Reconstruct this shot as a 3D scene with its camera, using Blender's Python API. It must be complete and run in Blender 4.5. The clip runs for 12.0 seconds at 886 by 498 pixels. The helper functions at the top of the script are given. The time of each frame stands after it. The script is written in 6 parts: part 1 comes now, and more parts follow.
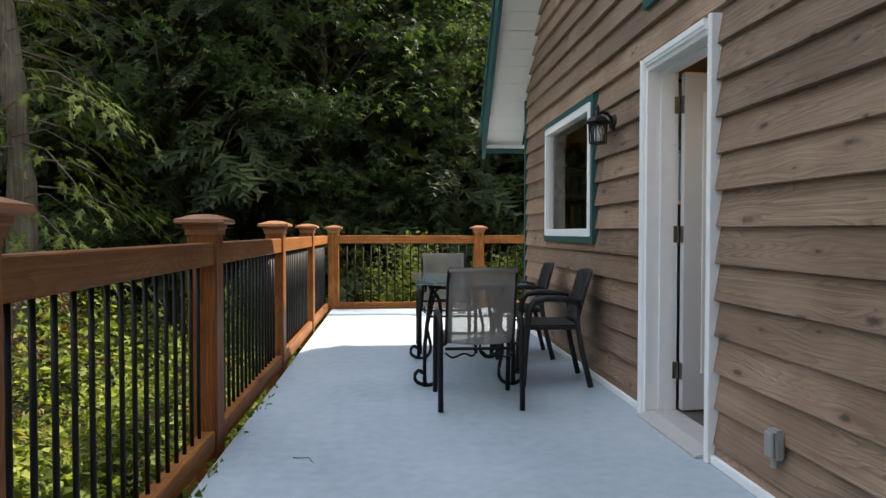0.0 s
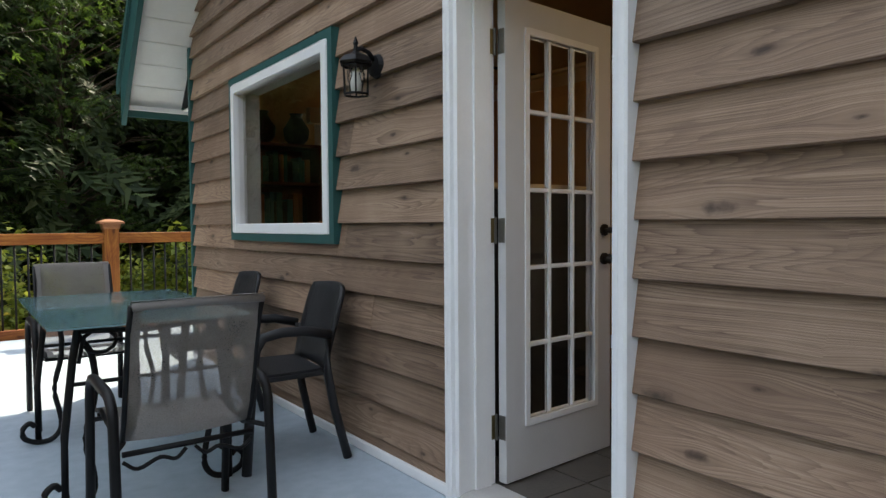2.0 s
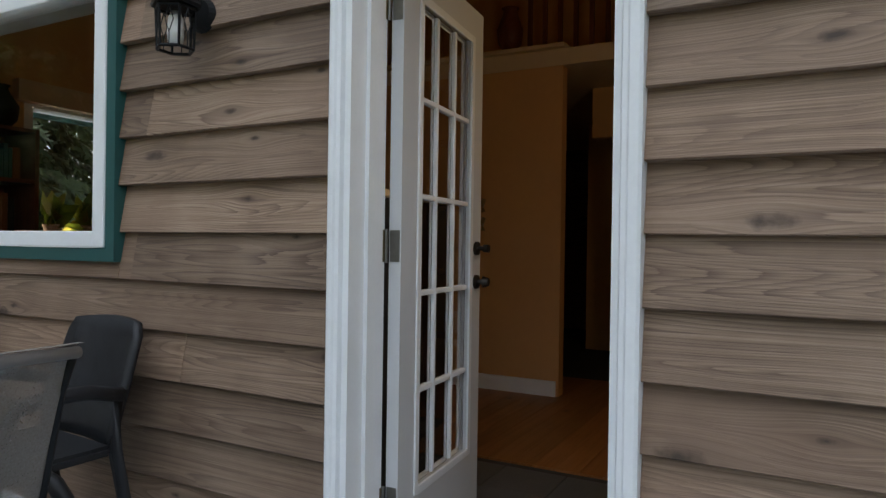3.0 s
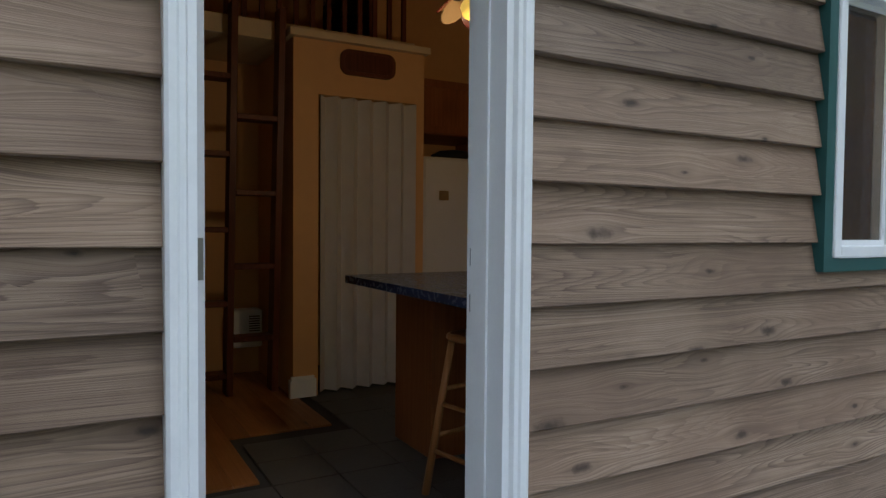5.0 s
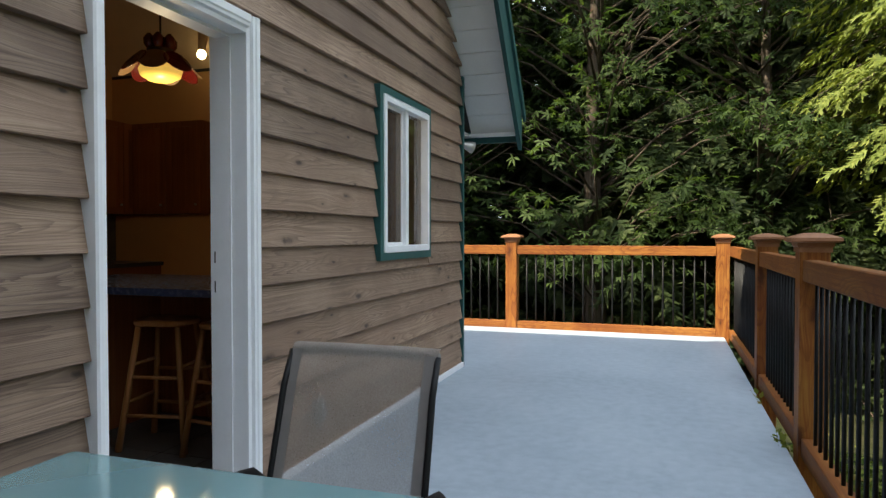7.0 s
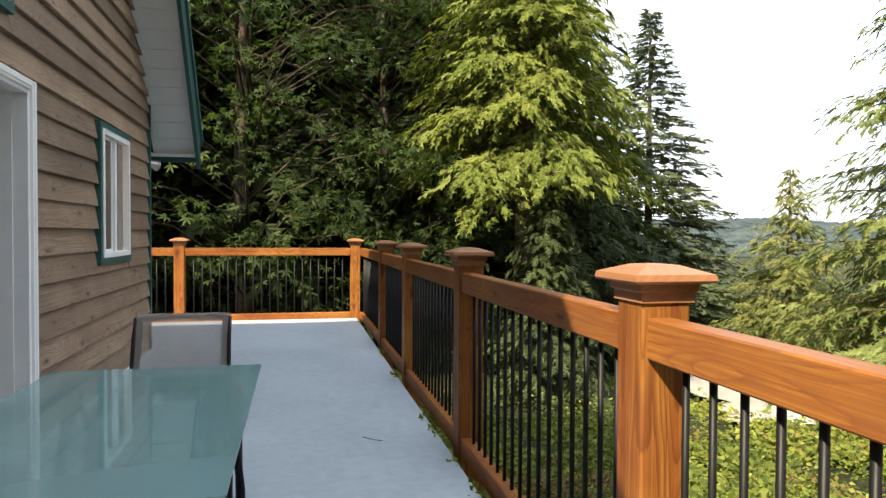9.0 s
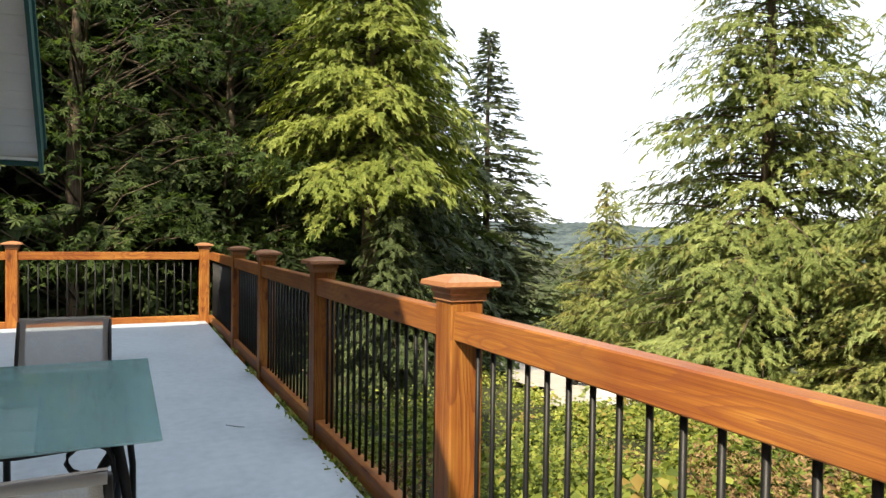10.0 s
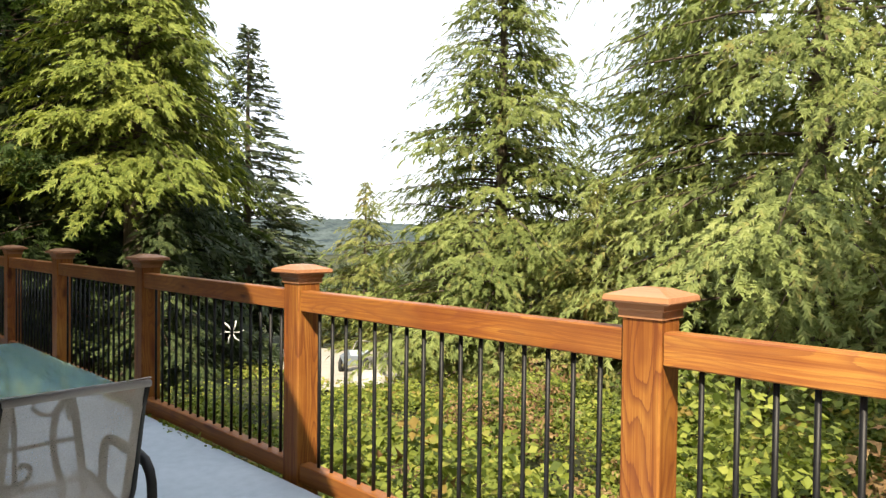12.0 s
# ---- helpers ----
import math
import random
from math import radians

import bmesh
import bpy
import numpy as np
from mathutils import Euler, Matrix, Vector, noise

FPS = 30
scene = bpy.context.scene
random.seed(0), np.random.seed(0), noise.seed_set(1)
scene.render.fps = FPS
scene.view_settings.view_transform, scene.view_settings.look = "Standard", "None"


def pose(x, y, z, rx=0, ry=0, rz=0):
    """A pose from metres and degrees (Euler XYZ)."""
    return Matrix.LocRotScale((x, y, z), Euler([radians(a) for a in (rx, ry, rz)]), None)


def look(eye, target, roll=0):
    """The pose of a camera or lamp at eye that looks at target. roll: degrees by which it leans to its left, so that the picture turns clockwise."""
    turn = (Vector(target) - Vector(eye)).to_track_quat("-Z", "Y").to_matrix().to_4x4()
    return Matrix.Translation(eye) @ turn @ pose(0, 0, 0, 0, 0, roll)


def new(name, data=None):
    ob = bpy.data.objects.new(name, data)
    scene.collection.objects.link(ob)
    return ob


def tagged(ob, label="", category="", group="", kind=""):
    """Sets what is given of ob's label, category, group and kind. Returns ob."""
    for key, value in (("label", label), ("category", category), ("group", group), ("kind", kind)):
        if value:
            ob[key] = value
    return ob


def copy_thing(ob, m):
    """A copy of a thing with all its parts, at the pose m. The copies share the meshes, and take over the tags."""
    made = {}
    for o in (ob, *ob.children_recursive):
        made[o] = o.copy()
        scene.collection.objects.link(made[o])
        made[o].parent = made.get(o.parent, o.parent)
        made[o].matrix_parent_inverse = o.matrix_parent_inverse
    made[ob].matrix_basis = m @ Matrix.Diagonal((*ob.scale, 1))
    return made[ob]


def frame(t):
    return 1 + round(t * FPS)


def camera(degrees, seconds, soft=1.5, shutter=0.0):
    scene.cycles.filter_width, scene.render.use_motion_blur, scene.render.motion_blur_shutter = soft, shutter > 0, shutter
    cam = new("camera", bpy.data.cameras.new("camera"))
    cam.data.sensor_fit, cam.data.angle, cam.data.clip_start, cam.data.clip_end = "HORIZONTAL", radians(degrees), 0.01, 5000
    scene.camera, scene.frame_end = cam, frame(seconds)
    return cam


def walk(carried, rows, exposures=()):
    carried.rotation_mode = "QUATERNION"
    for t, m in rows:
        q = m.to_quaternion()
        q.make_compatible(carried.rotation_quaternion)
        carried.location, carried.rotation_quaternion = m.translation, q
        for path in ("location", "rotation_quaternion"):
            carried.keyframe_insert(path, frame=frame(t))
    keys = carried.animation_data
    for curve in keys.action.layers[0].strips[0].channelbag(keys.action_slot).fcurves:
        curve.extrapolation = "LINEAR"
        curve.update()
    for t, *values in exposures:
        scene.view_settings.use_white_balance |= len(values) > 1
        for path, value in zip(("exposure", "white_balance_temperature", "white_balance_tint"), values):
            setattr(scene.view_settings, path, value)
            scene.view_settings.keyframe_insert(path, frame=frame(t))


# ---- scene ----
cam = camera(67.2, 12.0, soft=1.4, shutter=0.0)
PATH = [
    (0, (0.069, 0.126, 1.1), (0.223, 2.119, 1.048), 0.0),
    (0.5, (0.034, 0.554, 1.102), (0.42, 2.515, 1.047), 0.2),
    (1, (0.045, 1.014, 1.098), (0.69, 2.906, 1.04), -0.1),
    (1.5, (0.009, 1.458, 1.089), (0.887, 3.254, 1.032), 0.2),
    (2, (-0.019, 1.903, 1.113), (1.163, 3.515, 1.038), -0.4),
    (2.5, (-0.029, 2.367, 1.1), (1.433, 3.73, 1.035), -0.0),
    (2.7, (-0.021, 2.557, 1.088), (1.583, 3.75, 1.044), 0.4),
    (4.3, (0.146, 3.807, 1.084), (2.145, 3.734, 1.083), 0.4),
    (4.5, (0.17, 3.93, 1.123), (2.147, 3.629, 1.083), 0.3),
    (5, (0.136, 4.212, 1.168), (1.882, 3.238, 1.099), 0.5),
    (5.5, (0.081, 4.552, 1.164), (1.555, 3.201, 1.109), 0.3),
    (6, (0.011, 4.929, 1.172), (1.155, 3.289, 1.125), 0.2),
    (6.5, (-0.076, 5.285, 1.183), (0.875, 3.526, 1.138), 0.2),
    (7, (-0.133, 5.682, 1.179), (0.502, 3.786, 1.136), 0.0),
    (9, (0.099, 7.405, 1.27), (-0.329, 5.452, 1.223), 0.3),
    (9.5, (0.205, 7.789, 1.296), (-0.41, 5.886, 1.249), 0.4),
    (10, (0.339, 8.096, 1.341), (-0.522, 6.292, 1.302), 0.8),
    (10.5, (0.493, 8.352, 1.386), (-0.6, 6.677, 1.352), 0.8),
    (11, (0.721, 8.536, 1.392), (-0.516, 6.964, 1.359), 0.9),
    (11.5, (0.987, 8.716, 1.385), (-0.427, 7.305, 1.346), 0.8),
    (12, (1.282, 8.848, 1.357), (-0.166, 7.47, 1.317), 0.7),
]
EXPOSURES = [(0.0, 1.05, 6230, 11), (2.5, 1.05, 6230, 10), (4.5, 1.06, 5860, 8), (7.0, 1.06, 6120, 8), (9.0, 1.05, 6540, 10), (12.0, 1.08, 6520, 10)]
walk(cam, [(t, look(eye, target, roll)) for t, eye, target, roll in PATH], EXPOSURES)

# ---------------------------------------------------------------- light
SUN_DIR = Vector((0.77, 0.74, 1.0)).normalized()
world = bpy.data.worlds.new("world")
scene.world = world
world.use_nodes = True
_nt = world.node_tree
_bg = _nt.nodes["Background"]
_sky = _nt.nodes.new("ShaderNodeTexSky")
_sky.sky_type = "NISHITA"
_sky.sun_disc = False
_sky.sun_elevation = math.asin(SUN_DIR.z)
_sky.sun_rotation = math.atan2(SUN_DIR.x, SUN_DIR.y)
_sky.dust_density = 3.0
_cl = _nt.nodes.new("ShaderNodeTexNoise")
_cl.inputs["Scale"].default_value, _cl.inputs["Detail"].default_value = 1.6, 5.0
_cr = _nt.nodes.new("ShaderNodeMapRange")
_cr.inputs[1].default_value, _cr.inputs[2].default_value = 0.30, 0.62
_cr.inputs[3].default_value, _cr.inputs[4].default_value = 0.45, 0.95
_cm = _nt.nodes.new("ShaderNodeMixRGB")
_cm.inputs[2].default_value = (7.7, 8.1, 8.6, 1)      # thin bright cloud over the blue
_nt.links.new(_cl.outputs[0], _cr.inputs[0])
_nt.links.new(_cr.outputs[0], _cm.inputs[0])
_nt.links.new(_sky.outputs[0], _cm.inputs[1])
_nt.links.new(_cm.outputs[0], _bg.inputs[0])
_bg.inputs[1].default_value = 0.15
_sl = bpy.data.lights.new("sun", "SUN")
_sl.energy, _sl.angle, _sl.color = 5.6, radians(0.55), (1.0, 0.87, 0.64)
sun = new("sun", _sl)
sun.matrix_world = look(SUN_DIR * 60, (0, 0, 0))

# ---------------------------------------------------------------- mesh helpers
def box(bm, x0, x1, y0, y1, z0, z1):
    v = [bm.verts.new((x, y, z)) for x in (x0, x1) for y in (y0, y1) for z in (z0, z1)]
    for q in ((0, 1, 3, 2), (4, 6, 7, 5), (0, 4, 5, 1), (2, 3, 7, 6), (0, 2, 6, 4), (1, 5, 7, 3)):
        bm.faces.new([v[i] for i in q])
    return v


def prism(bm, outline, axis, a, b):
    """A flat outline of (u, v) pairs pushed from a to b along an axis."""
    def at(u, v, w):
        return {"x": (w, u, v), "y": (u, w, v), "z": (u, v, w)}[axis]
    lo = [bm.verts.new(at(u, v, a)) for u, v in outline]
    hi = [bm.verts.new(at(u, v, b)) for u, v in outline]
    n = len(outline)
    bm.faces.new(lo[::-1])
    bm.faces.new(hi)
    for i in range(n):
        bm.faces.new((lo[i], lo[(i + 1) % n], hi[(i + 1) % n], hi[i]))


def tube(bm, pts, r, n=8, r_end=None, flat=1.0):
    """A round bar along points, capped at both ends; flat squashes it sideways."""
    pts = [Vector(p) for p in pts]
    rings = []
    up = Vector((0, 0, 1))
    for i, p in enumerate(pts):
        d = (pts[min(i + 1, len(pts) - 1)] - pts[max(i - 1, 0)]).normalized()
        side = d.cross(up)
        if side.length < 0.05:
            side = d.cross(Vector((0, 1, 0)))
        side.normalize()
        top = side.cross(d).normalized()
        k = i / max(1, len(pts) - 1)
        rr = r if r_end is None else r + (r_end - r) * k
        rings.append([bm.verts.new(p + side * (rr * flat * math.cos(2 * math.pi * j / n)) + top * (rr * math.sin(2 * math.pi * j / n)))
                      for j in range(n)])
    for a, b in zip(rings, rings[1:]):
        for j in range(n):
            bm.faces.new((a[j], a[(j + 1) % n], b[(j + 1) % n], b[j]))
    bm.faces.new(rings[0][::-1])
    bm.faces.new(rings[-1])


def lathe(bm, profile, cx, cy, n=24):
    """A body of revolution about a vertical axis from (radius, height) pairs."""
    rings = [[bm.verts.new((cx + r * math.cos(2 * math.pi * j / n), cy + r * math.sin(2 * math.pi * j / n), z)) for j in range(n)]
             for r, z in profile]
    for a, b in zip(rings, rings[1:]):
        for j in range(n):
            bm.faces.new((a[j], a[(j + 1) % n], b[(j + 1) % n], b[j]))
    bm.faces.new(rings[0][::-1])
    bm.faces.new(rings[-1])


def flowing(pts, k=4):
    """A smooth curve through the points."""
    p = [Vector(q) for q in pts]
    p = [p[0] * 2 - p[1], *p, p[-1] * 2 - p[-2]]
    out = []
    for a, b, c, d in zip(p, p[1:], p[2:], p[3:]):
        for i in range(k):
            t = i / k
            out.append(0.5 * ((2 * b) + (c - a) * t + (2 * a - 5 * b + 4 * c - d) * t * t + (3 * b - a - 3 * c + d) * t ** 3))
    return out + [p[-2]]


def soften(bm, width, segs=2):
    bmesh.ops.remove_doubles(bm, verts=bm.verts, dist=1e-5)
    bmesh.ops.bevel(bm, geom=[e for e in bm.edges if e.is_manifold and e.calc_face_angle(0) > 0.5], offset=width, segments=segs,
                    affect="EDGES", clamp_overlap=True)


def part(name, bm, material, parent=None, label="", smooth=False):
    me = bpy.data.meshes.new(name)
    bmesh.ops.recalc_face_normals(bm, faces=bm.faces)
    if smooth:
        for f in bm.faces:
            f.smooth = True
    bm.to_mesh(me)
    bm.free()
    me.materials.append(material)
    ob = new(name, me)
    if parent is not None:
        ob.parent = parent
    if label:
        ob["label"] = label
    return ob


def boxpart(name, dims, material, parent=None, label="", bevel=0.0):
    bm = bmesh.new()
    box(bm, *dims)
    if bevel:
        soften(bm, bevel, 1)
    return part(name, bm, material, parent, label)


def thing(name, label, category, group="", kind="", at=(0, 0, 0)):
    ob = new(name)
    ob.empty_display_size = 0.1
    ob.location = at
    return tagged(ob, label, category, group, kind)


# ---------------------------------------------------------------- materials
class Nodes:
    def __init__(self, name, rough=0.6, metal=0.0, spec=0.5):
        self.mat = bpy.data.materials.new(name)
        self.mat.use_nodes = True
        self.t = self.mat.node_tree
        self.b = self.t.nodes["Principled BSDF"]
        self.b.inputs["Roughness"].default_value = rough
        self.b.inputs["Metallic"].default_value = metal
        self.b.inputs["Specular IOR Level"].default_value = spec
        self.out = self.t.nodes["Material Output"]

    def n(self, kind, **kw):
        node = self.t.nodes.new("ShaderNode" + kind)
        for k, v in kw.items():
            node.inputs[k.replace("_", " ")].default_value = v
        return node

    def link(self, a, b):
        self.t.links.new(a, b)

    def coords(self, scale=(1, 1, 1), rnd=0.0):
        tc = self.n("TexCoord")
        mp = self.n("Mapping")
        mp.inputs["Scale"].default_value = scale
        self.link(tc.outputs["Object"], mp.inputs["Vector"])
        if rnd:
            oi = self.n("ObjectInfo")
            mu = self.n("Math")
            mu.operation = "MULTIPLY"
            mu.inputs[1].default_value = rnd
            self.link(oi.outputs["Random"], mu.inputs[0])
            cb = self.n("CombineXYZ")
            for i in range(3):
                self.link(mu.outputs[0], cb.inputs[i])
            self.link(cb.outputs[0], mp.inputs["Location"])
        return mp.outputs["Vector"]

    def noise(self, vec, scale, detail=4.0, rough=0.55, dist=0.0):
        x = self.n("TexNoise", Scale=scale, Detail=detail, Roughness=rough, Distortion=dist)
        self.link(vec, x.inputs["Vector"])
        return x.outputs[0]

    def math(self, op, a, b=0.0, c=0.0):
        m = self.n("Math")
        m.operation = op
        for i, v in enumerate((a, b, c)):
            if hasattr(v, "links"):
                self.link(v, m.inputs[i])
            else:
                m.inputs[i].default_value = v
        return m.outputs[0]

    def ramp(self, fac, stops):
        r = self.n("ValToRGB")
        e = r.color_ramp.elements
        while len(e) < len(stops):
            e.new(0.5)
        for el, (p, c) in zip(e, stops):
            el.position, el.color = p, (*c, 1)
        self.link(fac, r.inputs[0])
        return r.outputs[0]

    def mix(self, fac, a, b, mode="MIX"):
        m = self.n("MixRGB")
        m.blend_type = mode
        for i, v in enumerate((fac, a, b)):
            if hasattr(v, "links"):
                self.link(v, m.inputs[i])
            else:
                m.inputs[i].default_value = v if i == 0 else (*v, 1)
        return m.outputs[0]

    def colour(self, c):
        if hasattr(c, "links"):
            self.link(c, self.b.inputs["Base Color"])
        else:
            self.b.inputs["Base Color"].default_value = (*c, 1)

    def bump(self, h, strength=0.3, dist=0.01):
        x = self.n("Bump", Strength=strength, Distance=dist)
        self.link(h, x.inputs["Height"])
        self.link(x.outputs[0], self.b.inputs["Normal"])


def grain_wood(name, dark, mid, light, axis, pitch, knot=(0.10, 0.05, 0.03), rough=0.7, knots=1.0, rnd=37.0, tone=0.35, relief=0.4, wear=None, kscale=(2.7, 4.6), figure=None, loops=(1.25, 6.5, 17.0), bare=0.5, spec=0.22):
    """Sawn wood: flowing grain along an axis that opens round knots, with board-to-board tone."""
    m = Nodes(name, rough, spec=spec)
    vec = m.coords((1, 1, 1), rnd)
    sep = m.n("SeparateXYZ")
    m.link(vec, sep.inputs[0])
    along = sep.outputs[axis.upper()]
    c1, c2 = {"x": ("Y", "Z"), "y": ("X", "Z"), "z": ("X", "Y")}[axis]
    c = m.math("ADD", sep.outputs[c1], sep.outputs[c2])

    def plane(su, sv, cc):
        cb = m.n("CombineXYZ")
        m.link(m.math("MULTIPLY", along, su), cb.inputs[0])
        m.link(m.math("MULTIPLY", cc, sv), cb.inputs[1])
        return cb.outputs[0]
    kmask = None
    cw = c
    if knots > 0:
        kv = m.n("TexVoronoi", Scale=1.0)
        kv.voronoi_dimensions = "2D"
        m.link(plane(kscale[0], kscale[1], c), kv.inputs["Vector"])
        d = kv.outputs["Distance"]
        kp = m.n("SeparateXYZ")
        m.link(kv.outputs["Position"], kp.inputs[0])
        delta = m.math("SUBTRACT", m.math("MULTIPLY", c, kscale[1]), kp.outputs[1])
        q = m.math("DIVIDE", d, 0.30)
        fall = m.math("EXPONENT", m.math("MULTIPLY", m.math("MULTIPLY", q, q), -1.0))
        # only some cells carry a knot
        has = m.ramp(m.math("FRACT", m.math("MULTIPLY", kp.outputs[0], 7.31)), [(bare, (0, 0, 0)), (bare + 0.02, (1, 1, 1))])
        cw = m.math("SUBTRACT", c, m.math("MULTIPLY", m.math("MULTIPLY", m.math("MULTIPLY", delta, fall), has), 0.95 * knots / kscale[1]))
        d = m.math("MULTIPLY", d, m.math("MULTIPLY_ADD", m.math("FRACT", m.math("MULTIPLY", kp.outputs[1], 3.73)), 1.9, 0.85))
        rag = m.math("ADD", d, m.math("MULTIPLY", m.noise(vec, 24.0, 4.0), 0.22))
        kmask = m.math("MULTIPLY", m.ramp(rag, [(0.140, (1, 1, 1)), (0.245, (0, 0, 0))]), has)
        halo = m.math("MULTIPLY", m.ramp(d, [(0.06, (1, 1, 1)), (0.30, (0, 0, 0))]), has)
    fine = m.noise(plane(1.8, 210.0, cw), 1.0, 3.0, 0.65)
    mid_g = m.noise(plane(0.70, 46.0, cw), 1.0, 4.0, 0.55)
    flow = m.noise(plane(0.65, 5.0, cw), 1.0, 2.0)
    ring = m.math("SINE", m.math("MULTIPLY", m.math("ADD", m.math("MULTIPLY", cw, pitch), m.math("MULTIPLY", flow, 3.5)), 6.283))
    broad = m.noise(vec, 2.3, 4.0)
    f = m.math("ADD", m.math("MULTIPLY", ring, 0.016), m.math("ADD", m.math("MULTIPLY", fine, 0.36), m.math("ADD", m.math("MULTIPLY", mid_g, 0.30), m.math("MULTIPLY", broad, 0.34))))
    col = m.ramp(f, [(0.38, dark), (0.50, mid), (0.63, light)])
    if figure:
        # flat-sawn figure: nested dark latewood lines in long loops
        hill = m.noise(plane(loops[0], loops[1], cw), 1.0, 1.5, 0.4)
        saw = m.math("FRACT", m.math("ADD", m.math("MULTIPLY", hill, loops[2]), m.math("MULTIPLY", fine, 0.35)))
        line = m.ramp(saw, [(0.45, (0, 0, 0)), (0.86, (0.75, 0.75, 0.75)), (0.95, (1, 1, 1)), (1.0, (0, 0, 0))])
        patch = m.ramp(m.noise(vec, 1.7, 2.0), [(0.35, (0.25, 0.25, 0.25)), (0.6, (0.8, 0.8, 0.8))])
        col = m.mix(m.math("MULTIPLY", line, patch), col, figure)
    if wear:
        blot = m.ramp(m.noise(m.coords((1.0, 0.6, 1.0), rnd), 2.1, 6.0, 0.65), [(0.44, (0, 0, 0)), (0.64, (1, 1, 1))])
        col = m.mix(m.math("MULTIPLY", blot, 0.6), col, wear)
    if knots > 0:
        col = m.mix(m.math("MULTIPLY", halo, 0.34), col, tuple(0.45 * x + 0.55 * y for x, y in zip(knot, dark)))
        col = m.mix(m.math("MULTIPLY", kmask, 0.85), col, knot)
    oi = m.n("ObjectInfo")
    t = m.math("MULTIPLY_ADD", oi.outputs["Random"], tone, 1.0 - tone * 0.55)
    cb = m.n("CombineXYZ")
    for i in range(3):
        m.link(t, cb.inputs[i])
    m.colour(m.mix(1.0, col, cb.outputs[0], "MULTIPLY"))
    h = m.math("ADD", m.math("MULTIPLY", ring, 0.10), m.math("ADD", m.math("MULTIPLY", fine, 0.8), m.math("MULTIPLY", mid_g, 0.8)))
    if kmask is not None:
        h = m.math("SUBTRACT", h, m.math("MULTIPLY", kmask, 0.4))
    m.bump(h, relief, 0.004)
    return m.mat


def plain(name, c, rough=0.5, metal=0.0, var=0.08, scale=9.0, bump=0.06, spec=0.5):
    """Paint, plastic or metal with a little mottling and unevenness."""
    m = Nodes(name, rough, metal, spec)
    vec = m.coords()
    a = m.noise(vec, scale, 5.0)
    b = m.noise(vec, scale * 9, 3.0)
    f = m.math("ADD", m.math("MULTIPLY", a, 0.7), m.math("MULTIPLY", b, 0.3))
    m.colour(m.ramp(f, [(0.3, tuple(x * (1 - var) for x in c)), (0.7, tuple(min(1, x * (1 + var)) for x in c))]))
    r = m.math("MULTIPLY_ADD", a, 0.25, rough - 0.12)
    m.link(r, m.b.inputs["Roughness"])
    if bump:
        m.bump(b, bump, 0.003)
    return m.mat


def glass(name, tint=(1, 1, 1), rough=0.0):
    m = Nodes(name, rough)
    m.b.inputs["Base Color"].default_value = (*tint, 1)
    m.b.inputs["Transmission Weight"].default_value = 1.0
    m.b.inputs["IOR"].default_value = 1.45
    return m.mat


def emitter(name, c, strength):
    m = Nodes(name, 0.4)
    m.colour(c)
    m.b.inputs["Emission Color"].default_value = (*c, 1)
    m.b.inputs["Emission Strength"].default_value = strength
    return m.mat


def leaf(name, deep, mid, bright, autumn=None, translucent=0.35, vary=0.45):
    """Foliage: each blade its own green, light coming through, tone drifting through the crown."""
    m = Nodes(name, 0.6, spec=0.15)
    ge = m.n("NewGeometry")
    oi = m.n("ObjectInfo")
    big = m.noise(m.coords(), 0.55, 3.0)
    f = m.math("ADD", m.math("MULTIPLY", ge.outputs["Random Per Island"], vary), m.math("ADD", 0.225 - 0.5 * vary,
               m.math("ADD", m.math("MULTIPLY", big, 0.65), m.math("MULTIPLY_ADD", oi.outputs["Random"], 0.16, -0.10))))
    stops = [(0.25, deep), (0.55, mid), (0.85, bright)]
    col = m.ramp(f, stops)
    if autumn:
        msk = m.ramp(m.math("ADD", m.math("MULTIPLY", m.noise(m.coords(), 1.4, 2.0), 0.8), m.math("MULTIPLY", ge.outputs["Random Per Island"], 0.2)),
                     [(0.60, (0, 0, 0)), (0.70, (1, 1, 1))])
        col = m.mix(m.math("MULTIPLY", msk, 0.8), col, autumn)
    m.colour(col)
    tr = m.n("BsdfTranslucent")
    m.link(m.mix(1.0, col, (1.5, 1.6, 0.7), "MULTIPLY"), tr.inputs["Color"])
    mx = m.n("MixShader")
    mx.inputs[0].default_value = translucent
    m.link(m.b.outputs[0], mx.inputs[1])
    m.link(tr.outputs[0], mx.inputs[2])
    m.link(mx.outputs[0], m.out.inputs["Surface"])
    return m.mat


SIDING = grain_wood("weathered_cedar_siding", (0.143, 0.092, 0.060), (0.264, 0.179, 0.120), (0.355, 0.255, 0.182), "y", 34.0,
                    knot=(0.035, 0.022, 0.015), rough=0.64, tone=0.55, relief=0.5, wear=(0.185, 0.114, 0.075), figure=(0.105, 0.064, 0.044), loops=(0.42, 6.0, 46.0), kscale=(2.3, 5.2), bare=0.64, spec=0.45)
RED = ((0.140, 0.038, 0.011), (0.246, 0.088, 0.019), (0.360, 0.164, 0.036))
LATE = (0.120, 0.030, 0.013)
CEDAR_Y = grain_wood("stained_cedar_rail", *RED, "y", 24.0, knot=(0.06, 0.018, 0.009), rough=0.5, knots=0.7, tone=0.3, relief=0.25, kscale=(1.3, 5.0), figure=(0.165, 0.050, 0.019), wear=(0.185, 0.075, 0.024))
